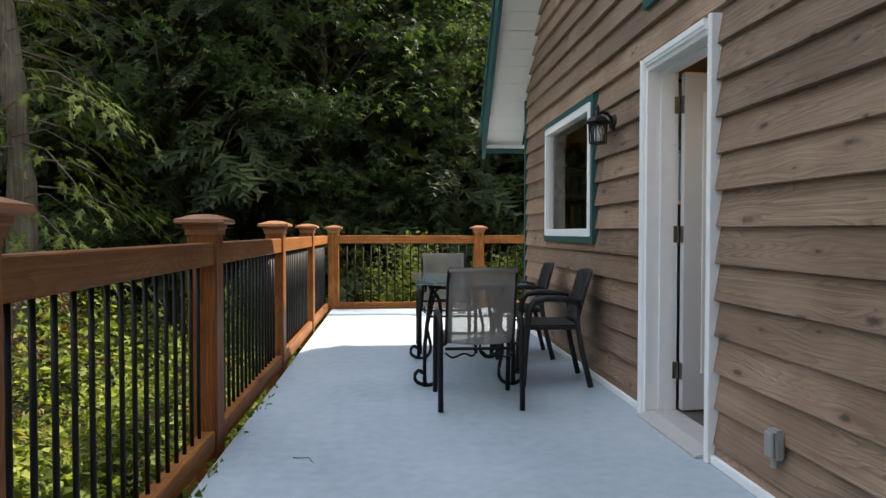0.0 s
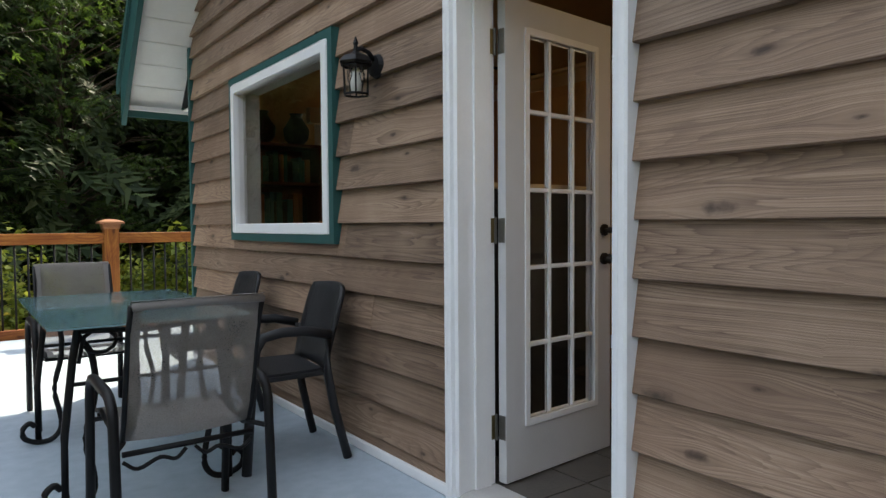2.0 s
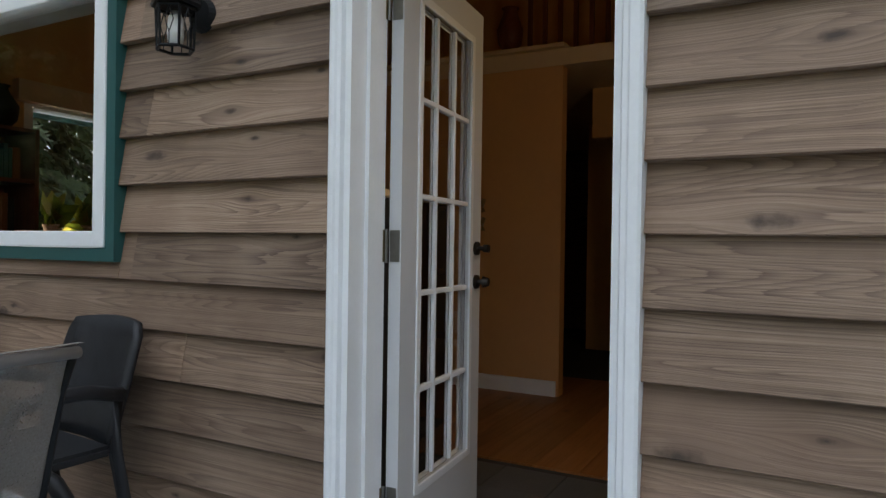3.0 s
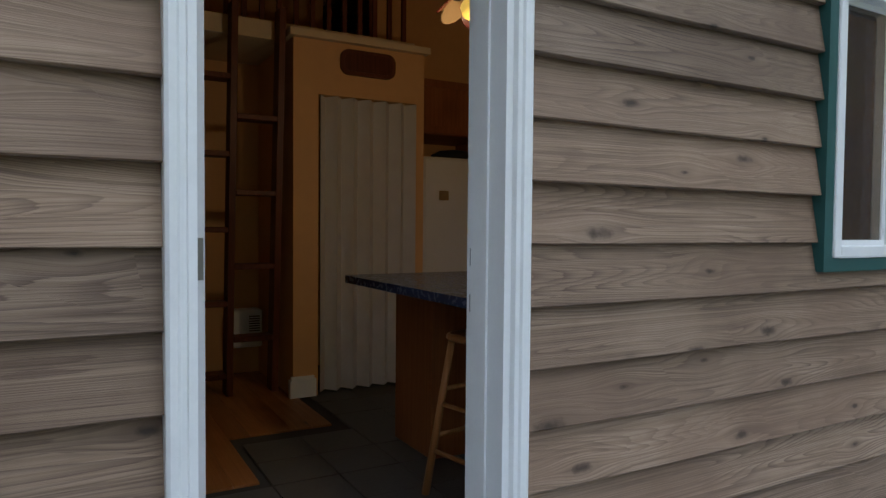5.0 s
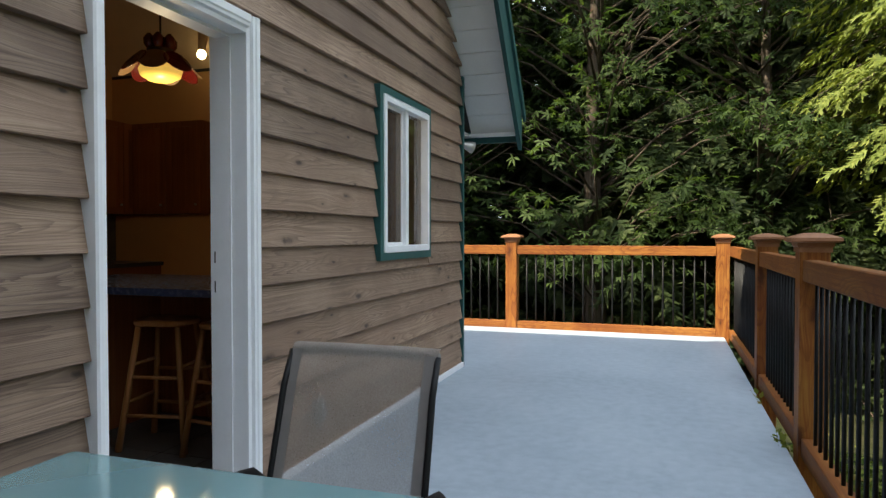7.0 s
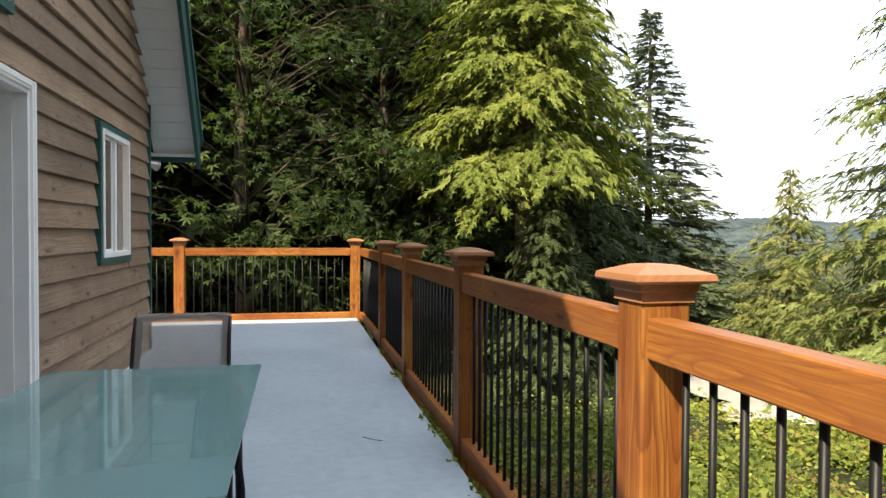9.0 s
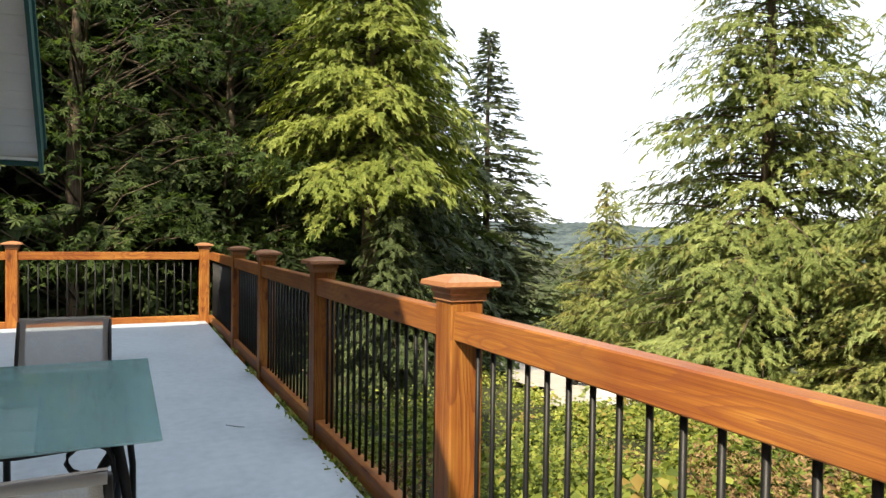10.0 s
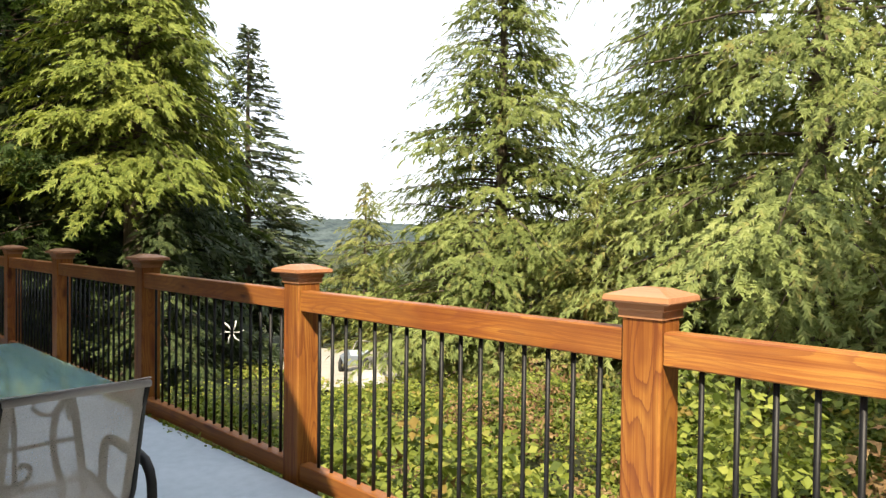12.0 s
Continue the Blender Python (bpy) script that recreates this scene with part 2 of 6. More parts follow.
CEDAR_X = grain_wood("stained_cedar_cross_rail", *RED, "x", 24.0, knot=(0.06, 0.018, 0.009), rough=0.5, knots=0.7, tone=0.3, relief=0.25, kscale=(1.3, 5.0), figure=LATE)
CEDAR_Z = grain_wood("stained_cedar_post", *RED, "z", 16.0, knot=(0.06, 0.018, 0.009), rough=0.5, knots=0.9, tone=0.3, relief=0.25, kscale=(1.6, 4.5), figure=LATE)
CAP = grain_wood("stained_cedar_cap", (0.25, 0.110, 0.052), (0.30, 0.140, 0.068), (0.35, 0.172, 0.088), "y", 20.0, rough=0.45, knots=0.0, tone=0.25, relief=0.15)
WHITE = plain("white_paint", (0.78, 0.79, 0.80), 0.45, var=0.04)
WHITE_DOOR = plain("white_door_paint", (0.60, 0.60, 0.61), 0.4, var=0.03)
VINYL = plain("white_vinyl", (0.74, 0.74, 0.72), 0.5, var=0.05, scale=4.0)
TEAL = plain("teal_paint", (0.018, 0.082, 0.078), 0.5, var=0.12)
BLACK = plain("black_powder_coat", (0.008, 0.008, 0.009), 0.5, var=0.15, spec=0.25)
RESIN = plain("charcoal_resin", (0.011, 0.011, 0.013), 0.55, var=0.12)
BRONZE = plain("dark_bronze", (0.03, 0.024, 0.02), 0.4, 0.6, var=0.2)
STEEL = plain("brushed_steel", (0.45, 0.43, 0.40), 0.38, 0.9, var=0.1)
HINGE = plain("dull_steel_hinge", (0.22, 0.21, 0.19), 0.45, 0.8, var=0.2)
PLATE = plain("antique_brass", (0.16, 0.13, 0.06), 0.45, 0.7, var=0.2)
BRASS = plain("aged_brass", (0.42, 0.33, 0.16), 0.4, 0.9, var=0.15)
GREY_BOX = plain("grey_outlet_plastic", (0.27, 0.265, 0.255), 0.5)
SILL = plain("grey_threshold", (0.42, 0.42, 0.42), 0.5, var=0.1)
GLASS = glass("window_glass")
DARK = plain("dark_void", (0.01, 0.01, 0.01), 0.8)


def deck_paint():
    m = Nodes("grey_deck_membrane", 0.5, spec=0.35)
    vec = m.coords()
    a = m.noise(vec, 0.9, 5.0, 0.6)
    b = m.noise(vec, 14.0, 4.0)
    c = m.noise(vec, 160.0, 2.0)
    f = m.math("ADD", m.math("MULTIPLY", a, 0.5), m.math("ADD", m.math("MULTIPLY", b, 0.3), m.math("MULTIPLY", c, 0.2)))
    m.colour(m.ramp(f, [(0.36, (0.298, 0.356, 0.415)), (0.5, (0.376, 0.441, 0.502)), (0.64, (0.446, 0.511, 0.570))]))
    m.link(m.math("MULTIPLY_ADD", a, 0.3, 0.36), m.b.inputs["Roughness"])
    m.bump(c, 0.12, 0.003)
    return m.mat


DECK = deck_paint()
# ---------------------------------------------------------------- house shell
XW = 1.60                       # outer face of the gable wall
Y0, Y1, YM = -0.03, 7.65, 3.81  # its corners and ridge
EAVE, SLOPE = 2.60, 1.15
XIN, XBACK = 1.75, 8.6
WIN_A = (5.02, 6.60, 1.012, 2.130)   # large fixed window: y0, y1, z0, z1 of the trim
WIN_B = (0.895, 1.84, 1.013, 2.125)   # slider
WIN_C = (3.42, 4.04, 2.42, 3.10)   # small gable window
DOOR = (3.150, 4.050, 0.0, 2.12)


def roofline(y):
    return EAVE + SLOPE * (y - Y0 if y < YM else Y1 - y)


# deck
bm = bmesh.new()
box(bm, -0.77, XW + 0.06, -2.58, 9.67, -0.06, 0.0)
box(bm, XW + 0.06, 5.2, Y1 - 0.02, 9.67, -0.06, 0.0)
box(bm, XW + 0.06, 5.2, -2.58, Y0 + 0.02, -0.06, 0.0)
deck = tagged(part("floor", bm, DECK), "grey-blue painted deck floor, smooth, slightly mottled", "deck", kind="structure")
TIMBER = grain_wood("deck_timber", (0.10, 0.06, 0.04), (0.16, 0.10, 0.06), (0.22, 0.14, 0.09), "y", 30.0, knots=0.4)
frame_under = thing("deck_framing", "brown timber joists carrying the deck from below", "deck framing", kind="structure")
for y in np.arange(-2.54, 9.6, 0.61):
    boxpart("joist", (-0.74, 1.58, y, y + 0.04, -0.30, -0.062), TIMBER, frame_under)
for x in (-0.775,):
    boxpart("rim_joist", (x - 0.04, x, -2.60, 9.69, -0.30, -0.10), TIMBER, frame_under)
for y in (-2.4, 0.2, 2.8, 5.4, 8.0, 9.4):
    boxpart("support_post", (-0.66, -0.52, y, y + 0.14, -3.2, -0.302), TIMBER, frame_under)

# wall core, in columns between openings
wall = thing("wall_west", "weathered brown cedar lap siding on the gable wall", "wall", kind="structure")
CORE = plain("wall_core", (0.35, 0.30, 0.25), 0.8)
holes = [(WIN_A[0] + 0.06, WIN_A[1] - 0.06, WIN_A[2] + 0.06, WIN_A[3] - 0.06), (WIN_B[0] + 0.05, WIN_B[1] - 0.05, WIN_B[2] + 0.05, WIN_B[3] - 0.05),
         (DOOR[0] + 0.06, DOOR[1] - 0.06, -0.3, DOOR[3] - 0.05)]
cuts = sorted({Y0 + 0.02, Y1 - 0.02, YM, *[h[0] for h in holes], *[h[1] for h in holes]})
bm = bmesh.new()
for a, b in zip(cuts, cuts[1:]):
    mid = (a + b) / 2
    zs = [(-0.3, None)]
    for h in holes:
        if h[0] < mid < h[1]:
            zs = [(h[3], None)] if h[2] < 0 else [(-0.3, h[2]), (h[3], None)]
    for lo, hi in zs:
        if hi is None:
            prism(bm, [(a, lo), (b, lo), (b, roofline(b)), (a, roofline(a))], "x", XW + 0.025, XIN - 0.02)
        else:
            box(bm, XW + 0.025, XIN - 0.02, a, b, lo, hi)
part("wall_core", bm, CORE, wall)

# other outer walls
back_wall = boxpart("wall_south", (XW + 0.03, XBACK, Y0 + 0.02, Y0 + 0.20, -0.3, EAVE), SIDING)
tagged(back_wall, "weathered brown cedar wall of the house", "wall", kind="structure")
NWIN = (2.62, 3.40, 1.05, 2.05)
bm = bmesh.new()
box(bm, XW + 0.03, NWIN[0], Y1 - 0.20, Y1 - 0.02, -0.3, EAVE)
box(bm, NWIN[1], XBACK, Y1 - 0.20, Y1 - 0.02, -0.3, EAVE)
box(bm, NWIN[0], NWIN[1], Y1 - 0.20, Y1 - 0.02, -0.3, NWIN[2])
box(bm, NWIN[0], NWIN[1], Y1 - 0.20, Y1 - 0.02, NWIN[3], EAVE)
tagged(part("wall_north", bm, SIDING), "weathered brown cedar wall of the house", "wall", kind="structure")
bm = bmesh.new()
prism(bm, [(Y0, -0.3), (Y1, -0.3), (Y1, EAVE), (YM, roofline(YM)), (Y0, EAVE)], "x", XBACK, XBACK + 0.18)
tagged(part("wall_east", bm, SIDING), "weathered brown cedar wall closing the house", "wall", kind="structure")

# roof: two slopes, overhanging the gable by half a metre
OVER, EY = 1.16, 0.40
SHINGLE = plain("dark_shingles", (0.05, 0.05, 0.05), 0.9, var=0.3, scale=14.0, bump=0.4)
roof = thing("roof", "steep dark shingled gable roof with teal edge boards", "roof", kind="structure")
for sgn, ye in ((1, Y0 - EY), (-1, Y1 + EY)):
    bm = bmesh.new()
    zb = EAVE - SLOPE * EY
    prism(bm, [(ye, zb + 0.012), (YM, roofline(YM) + 0.012), (YM, roofline(YM) + 0.25), (ye, zb + 0.25)], "x", OVER + 0.035, XBACK + 0.4)
    part("roof_slope", bm, SHINGLE, roof, "dark shingled roof slope")
    # rake board along the gable edge
    bm = bmesh.new()
    yt = ye - sgn * 0.06
    prism(bm, [(yt, zb - 0.17), (YM, roofline(YM) - 0.10), (YM, roofline(YM) + 0.27), (yt, zb + 0.19)], "x", OVER - 0.005, OVER + 0.033)
    part("rake_board", bm, TEAL, roof, "teal painted rake board")
    bm = bmesh.new()
    prism(bm, [(yt - sgn * 0.05, zb + 0.10), (YM, roofline(YM) + 0.20), (YM, roofline(YM) + 0.30), (yt - sgn * 0.05, zb + 0.20)], "x", OVER - 0.03, OVER - 0.007)
    part("drip_edge", bm, TEAL, roof, "dark teal metal drip edge")
    # eave board with a white strip under it
    boxpart("eave_board", (OVER + 0.035, XBACK + 0.4, min(ye, ye - sgn * 0.03), max(ye, ye - sgn * 0.03), zb - 0.10, zb + 0.2), TEAL, roof, "teal painted eave board")
    boxpart("eave_trim", (OVER + 0.04, XBACK + 0.4, min(ye + sgn * 0.003, ye + sgn * 0.05), max(ye + sgn * 0.003, ye + sgn * 0.05), zb - 0.045, zb - 0.012), VINYL, roof, "white vinyl strip")
    # soffit of ribbed vinyl
    bm = bmesh.new()
    w = 0.135
    n = int((YM - (Y0 - EY)) / w)
    for i in range(n):
        a, b = ye + sgn * w * i, ye + sgn * (w * (i + 1) - 0.010)
        za, zc = zb + SLOPE * w * i, zb + SLOPE * (w * (i + 1) - 0.010)
        prism(bm, [(a, za - 0.012), (b, zc - 0.004), (b, zc + 0.008), (a, za + 0.008)], "x", OVER + 0.035, XW + 0.03)
    tagged(part("ceiling", bm, VINYL), "white ribbed vinyl soffit under the gable overhang", "soffit", kind="structure")
    bm = bmesh.new()
    prism(bm, [(ye + sgn * 0.004, zb + 0.009), (YM, roofline(YM) + 0.009), (YM, roofline(YM) + 0.011), (ye + sgn * 0.004, zb + 0.011)], "x", OVER + 0.036, XW + 0.03)
    part("soffit_backing", bm, VINYL, roof)
    # side soffit beyond the corner
    boxpart("side_soffit", (XW + 0.031, XBACK + 0.4, min(ye + sgn * 0.055, ye + sgn * EY), max(ye + sgn * 0.055, ye + sgn * EY), zb - 0.03, zb - 0.015), VINYL, roof)

# lap siding: every board its own piece
PITCH, ZB = 0.1712, 0.093
rng = random.Random(5)
blocks = [WIN_A, WIN_B, WIN_C, DOOR]
for k in range(-1, 42):
    z0 = ZB + PITCH * k
    z1 = z0 + PITCH
    if k < 0:
        z0 = 0.03
    ya, yb = Y0 + 0.045, Y1 - 0.045
    if z1 > EAVE:
        ya, yb = max(ya, Y0 + (z0 - EAVE) / SLOPE + 0.002), min(yb, Y1 - (z0 - EAVE) / SLOPE - 0.002)
    if yb - ya < 0.1:
        break
    marks = [ya]
    if rng.random() < 0.12 and yb > 6.0:
        marks.append(rng.uniform(4.6, 5.0))
    marks.append(yb)
    segs = []
    for a, b in zip(marks, marks[1:]):
        edges = sorted({a, b, *[e for bl in blocks for e in bl[:2] if a < e < b]})
        for c, d in zip(edges, edges[1:]):
            zz = [(z0, z1 + 0.02)]
            for bl in blocks:
                if bl[0] - 1e-4 <= c and d <= bl[1] + 1e-4:
                    if bl[2] <= z0 and bl[3] >= z1:
                        zz = []
                    elif bl[2] > z0 and bl[2] < z1:
                        zz = [(z0, bl[2])]
                    elif bl[3] > z0 and bl[3] < z1:
                        zz = [(bl[3], z1 + 0.02)]
            for p, q in zz:
                segs.append((c, d, p, q))
    merged = []
    for sgm in segs:
        if merged and abs(merged[-1][1] - sgm[0]) < 1e-6 and merged[-1][2:] == sgm[2:] and sgm[0] not in marks:
            merged[-1] = (merged[-1][0], sgm[1], *sgm[2:])
        else:
            merged.append(sgm)
    out = rng.uniform(-0.003, 0.003)
    for c, d, p, q in merged:
        o = out + rng.uniform(-0.002, 0.002)

        def face(z):
            return XW - 0.016 + o + 0.030 * (z - z0) / PITCH
        n = max(2, int((d - c) / 0.25))
        bm = bmesh.new()
        rows = []
        for i in range(n + 1):
            yy = c + 0.0004 + (d - c - 0.0008) * i / n
            wob = 0.0035 * noise.noise((yy * 1.7, k * 3.1, 0.0)) if p == z0 and k >= 0 else 0.0
            lean = 0.0025 * noise.noise((yy * 0.9, k * 5.7, 4.0))
            zt = min(q, roofline(yy) + 0.004) if q > EAVE else q
            zt = max(zt, p + 0.004)
            rows.append([bm.verts.new(v) for v in ((face(p) + lean, yy, p + wob + 0.003), (face(p) + 0.004 + lean, yy, p + wob), (XW + 0.03, yy, p + wob),
                                                   (XW + 0.03, yy, zt), (face(zt) + lean, yy, zt))])
        for r0, r1 in zip(rows, rows[1:]):
            for j in range(5):
                bm.faces.new((r0[j], r0[(j + 1) % 5], r1[(j + 1) % 5], r1[j]))
        bm.faces.new(rows[0])
        bm.faces.new(rows[-1][::-1])
        part("board", bm, SIDING, wall)

# corner boards and base strip
for y in (Y0, Y1 - 0.04):
    tagged(boxpart("trim", (XW - 0.022, XW + 0.024, y, y + 0.04, 0.012, EAVE - 0.02), TEAL, bevel=0.003), "teal painted corner board", "trim", kind="structure")
for a, b in ((Y0 + 0.042, DOOR[0] - 0.002), (DOOR[1] + 0.002, Y1 - 0.042)):
    tagged(boxpart("baseboard", (XW - 0.030, XW + 0.02, a, b, 0.002, 0.045), WHITE, bevel=0.004), "white painted flashing strip at the wall's foot", "trim", kind="structure")


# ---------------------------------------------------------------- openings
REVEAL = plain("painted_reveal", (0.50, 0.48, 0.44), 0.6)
# dimness behind the slider's panes is put into this darker reveal colour
DARK_REVEAL = plain("dimmed_reveal", (0.09, 0.05, 0.03), 0.6)


def framed(bm, x0, x1, y0, y1, z0, z1, w, wb=None):
    wb = w if wb is None else wb
    box(bm, x0, x1, y0, y0 + w, z0, z1)
    box(bm, x0, x1, y1 - w, y1, z0, z1)
    box(bm, x0, x1, y0 + w, y1 - w, z1 - w, z1)
    box(bm, x0, x1, y0 + w, y1 - w, z0, z0 + wb)


def window(name, W, label, teal=0.05, white=0.06, depth=0.10):
    w = tagged(new(name), label, "window", kind="structure")
    y0, y1, z0, z1 = W
    bm = bmesh.new()
    framed(bm, XW - 0.034, XW + 0.02, y0, y1, z0, z1, teal, teal)
    part("trim", bm, TEAL, w, "teal painted trim")
    bm = bmesh.new()
    framed(bm, XW - 0.042, XW + depth, y0 + teal + 0.002, y1 - teal - 0.002, z0 + teal + 0.002, z1 - teal - 0.002, white)
    soften(bm, 0.004, 1)
    part("window_frame", bm, WHITE, w, "white vinyl frame")
    return w, (y0 + teal + white, y1 - teal - white, z0 + teal + white, z1 - teal - white)


def pane(parent, x, y0, y1, z0, z1, material=None, name="pane"):
    ob = boxpart(name, (x, x + 0.006, y0, y1, z0, z1), material or GLASS, parent)
    ob.visible_shadow = False
    return ob


wa, g = window("window_1", WIN_A, "large fixed window, white frame, teal trim", depth=0.05)
pane(wa, XW - 0.008, g[0] - 0.004, g[1] + 0.004, g[2] - 0.004, g[3] + 0.004)
bm = bmesh.new()
framed(bm, XW + 0.052, XIN + 0.004, g[0] - 0.05, g[1] + 0.05, g[2] - 0.05, g[3] + 0.05, 0.040)
part("window_reveal", bm, REVEAL, wa)
wb, g = window("window_2", WIN_B, "white sliding window with a screen, teal trim", white=0.042, depth=0.016)
ym = 1.352
boxpart("meeting_stile", (XW - 0.02, XW + 0.06, ym - 0.028, ym + 0.028, g[2], g[3]), WHITE, wb)
pane(wb, XW + 0.012, g[0], ym - 0.028, g[2], g[3])
pane(wb, XW + 0.045, ym + 0.028, g[1], g[2], g[3])
bm = bmesh.new()
framed(bm, XW + 0.0, XW + 0.04, ym + 0.029, g[1] - 0.001, g[2] + 0.001, g[3] - 0.001, 0.022)
part("sash", bm, WHITE, wb)
bm = bmesh.new()
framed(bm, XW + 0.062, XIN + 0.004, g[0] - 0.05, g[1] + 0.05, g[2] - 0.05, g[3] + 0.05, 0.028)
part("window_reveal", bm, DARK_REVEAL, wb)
SCREEN_MESH = Nodes("insect_screen", 0.8)
SCREEN_MESH.colour((0.02, 0.02, 0.02))
_tr = SCREEN_MESH.n("BsdfTransparent")
_mx = SCREEN_MESH.n("MixShader")
_mx.inputs[0].default_value = 0.45
SCREEN_MESH.link(_tr.outputs[0], _mx.inputs[1])
SCREEN_MESH.link(SCREEN_MESH.b.outputs[0], _mx.inputs[2])
SCREEN_MESH.link(_mx.outputs[0], SCREEN_MESH.out.inputs["Surface"])
boxpart("insect_screen", (XW + 0.008, XW + 0.0085, ym + 0.03, g[1] - 0.002, g[2] + 0.002, g[3] - 0.002), SCREEN_MESH.mat, wb, "dark insect screen")
wc, g = window("window_3", WIN_C, "small gable window with teal trim")
pane(wc, XW + 0.03, *g)
boxpart("window_backing", (XW + 0.04, XW + 0.06, g[0], g[1], g[2], g[3]), DARK, wc)

# door frame
dr = tagged(new("door_1"), "white door frame with moulded casing and grey threshold", "door frame", kind="structure")
JL, JR, JT = 3.985, 3.222, 2.045      # clear opening
for nm, prof in (("casing_left", (JL, DOOR[1], 1)), ("casing_right", (JR, DOOR[0], -1))):
    a, b, s = prof
    bm = bmesh.new()
    pts = [(XW - 0.020, a), (XW - 0.024, a + s * 0.018), (XW - 0.038, a + s * 0.024), (XW - 0.040, a + s * 0.036), (XW - 0.046, a + s * 0.042),
           (XW - 0.046, b - s * 0.008), (XW - 0.040, b), (XW + 0.02, b), (XW + 0.02, a)]
    prism(bm, pts, "z", 0.004, DOOR[3] if s else 0)
    part("casing", bm, WHITE, dr)
bm = bmesh.new()
pts = [(XW - 0.020, JT), (XW - 0.024, JT + 0.018), (XW - 0.038, JT + 0.024), (XW - 0.040, JT + 0.036), (XW - 0.046, JT + 0.042), (XW - 0.046, DOOR[3] - 0.002),
       (XW + 0.02, DOOR[3] - 0.002), (XW + 0.02, JT)]
prism(bm, pts, "y", JR, JL)
part("casing", bm, WHITE, dr)
bm = bmesh.new()
box(bm, XW - 0.018, XIN + 0.02, JL + 0.001, JL + 0.04, 0.004, JT + 0.03)
box(bm, XW - 0.018, XIN + 0.02, JR - 0.04, JR - 0.001, 0.004, JT + 0.03)
box(bm, XW - 0.018, XIN + 0.02, JR, JL, JT + 0.001, JT + 0.03)
box(bm, XW + 0.06, XW + 0.14, JL - 0.012, JL + 0.001, 0.03, JT)
box(bm, XW + 0.06, XW + 0.14, JR - 0.001, JR + 0.006, 0.03, JT)
box(bm, XW + 0.06, XW + 0.14, JR + 0.006, JL - 0.012, JT - 0.012, JT + 0.0005)
part("jamb", bm, WHITE, dr)
bm = bmesh.new()
prism(bm, [(XW - 0.07, 0.003), (XIN + 0.02, 0.003), (XIN + 0.02, 0.034), (XW + 0.02, 0.034), (XW - 0.07, 0.012)], "y", JR, JL)
part("threshold", bm, SILL, dr, "worn grey metal threshold")
bm = bmesh.new()
for z in (0.925, 1.055):
    box(bm, XW + 0.125, XW + 0.15, JR - 0.0005, JR + 0.002, z, z + 0.05)
part("strike_plate", bm, BRONZE, dr, "dark steel strike plate")

# glazed door leaf, swung inwards
leaf_door = thing("glazed_door", "open white fifteen-lite glazed door with dark knobs", "door", at=(1.788, 3.936, 0.0))
LW, LT, LZ0, LZ1 = 0.715, 0.042, 0.04, 2.035
gx0, gx1, gz0, gz1 = 0.125, 0.605, 0.27, 1.91
bm = bmesh.new()
box(bm, 0, gx0, 0, LT, LZ0, LZ1)
box(bm, gx1, LW, 0, LT, LZ0, LZ1)
box(bm, gx0, gx1, 0, LT, LZ0, gz0)
box(bm, gx0, gx1, 0, LT, gz1, LZ1)
part("leaf", bm, WHITE_DOOR, leaf_door)
bm = bmesh.new()
for y0, y1 in ((-0.006, 0.002), (LT - 0.002, LT + 0.006)):
    box(bm, gx0 - 0.012, gx0 + 0.016, y0, y1, gz0 - 0.012, gz1 + 0.012)
    box(bm, gx1 - 0.016, gx1 + 0.012, y0, y1, gz0 - 0.012, gz1 + 0.012)
    box(bm, gx0 + 0.016, gx1 - 0.016, y0, y1, gz0 - 0.012, gz0 + 0.016)
    box(bm, gx0 + 0.016, gx1 - 0.016, y0, y1, gz1 - 0.016, gz1 + 0.012)
soften(bm, 0.003, 1)
part("lite_frame", bm, WHITE, leaf_door)
for i in (1, 2):
    x = gx0 + (gx1 - gx0) * i / 3
    boxpart("muntin", (x - 0.009, x + 0.009, 0.006, LT - 0.006, gz0 + 0.017, gz1 - 0.017), WHITE, leaf_door, bevel=0.003)
for j in range(1, 5):
    z = gz0 + (gz1 - gz0) * j / 5
    for i in range(3):
        a, b = gx0 + (gx1 - gx0) * i / 3 + 0.0095, gx0 + (gx1 - gx0) * (i + 1) / 3 - 0.0095
        if i == 0:
            a += 0.005
        if i == 2:
            b -= 0.005
        boxpart("muntin", (a, b, 0.007, LT - 0.007, z - 0.009, z + 0.009), WHITE, leaf_door, bevel=0.003)
for i in range(3):
    for j in range(5):
        a, b = gx0 + (gx1 - gx0) * i / 3 + 0.012, gx0 + (gx1 - gx0) * (i + 1) / 3 - 0.012
        c, d = gz0 + (gz1 - gz0) * j / 5 + 0.012, gz0 + (gz1 - gz0) * (j + 1) / 5 - 0.012
        ob = boxpart("pane", (a, b, 0.018, 0.023, c, d), GLASS, leaf_door)
        ob.visible_shadow = False
for z in (0.945, 1.08):
    bm = bmesh.new()
    x = LW - 0.055
    tube(bm, [(x, -0.001, z), (x, -0.012, z)], 0.028, 14)
    tube(bm, [(x, -0.012, z), (x, -0.035, z)], 0.010, 10)
    tube(bm, [(x, -0.035, z), (x, -0.048, z), (x, -0.058, z)], 0.024 if z < 1 else 0.015, 12, 0.016)
    part("knob" if z < 1 else "deadbolt", bm, BRONZE, leaf_door, "dark bronze door knob" if z < 1 else "dark bronze deadbolt")
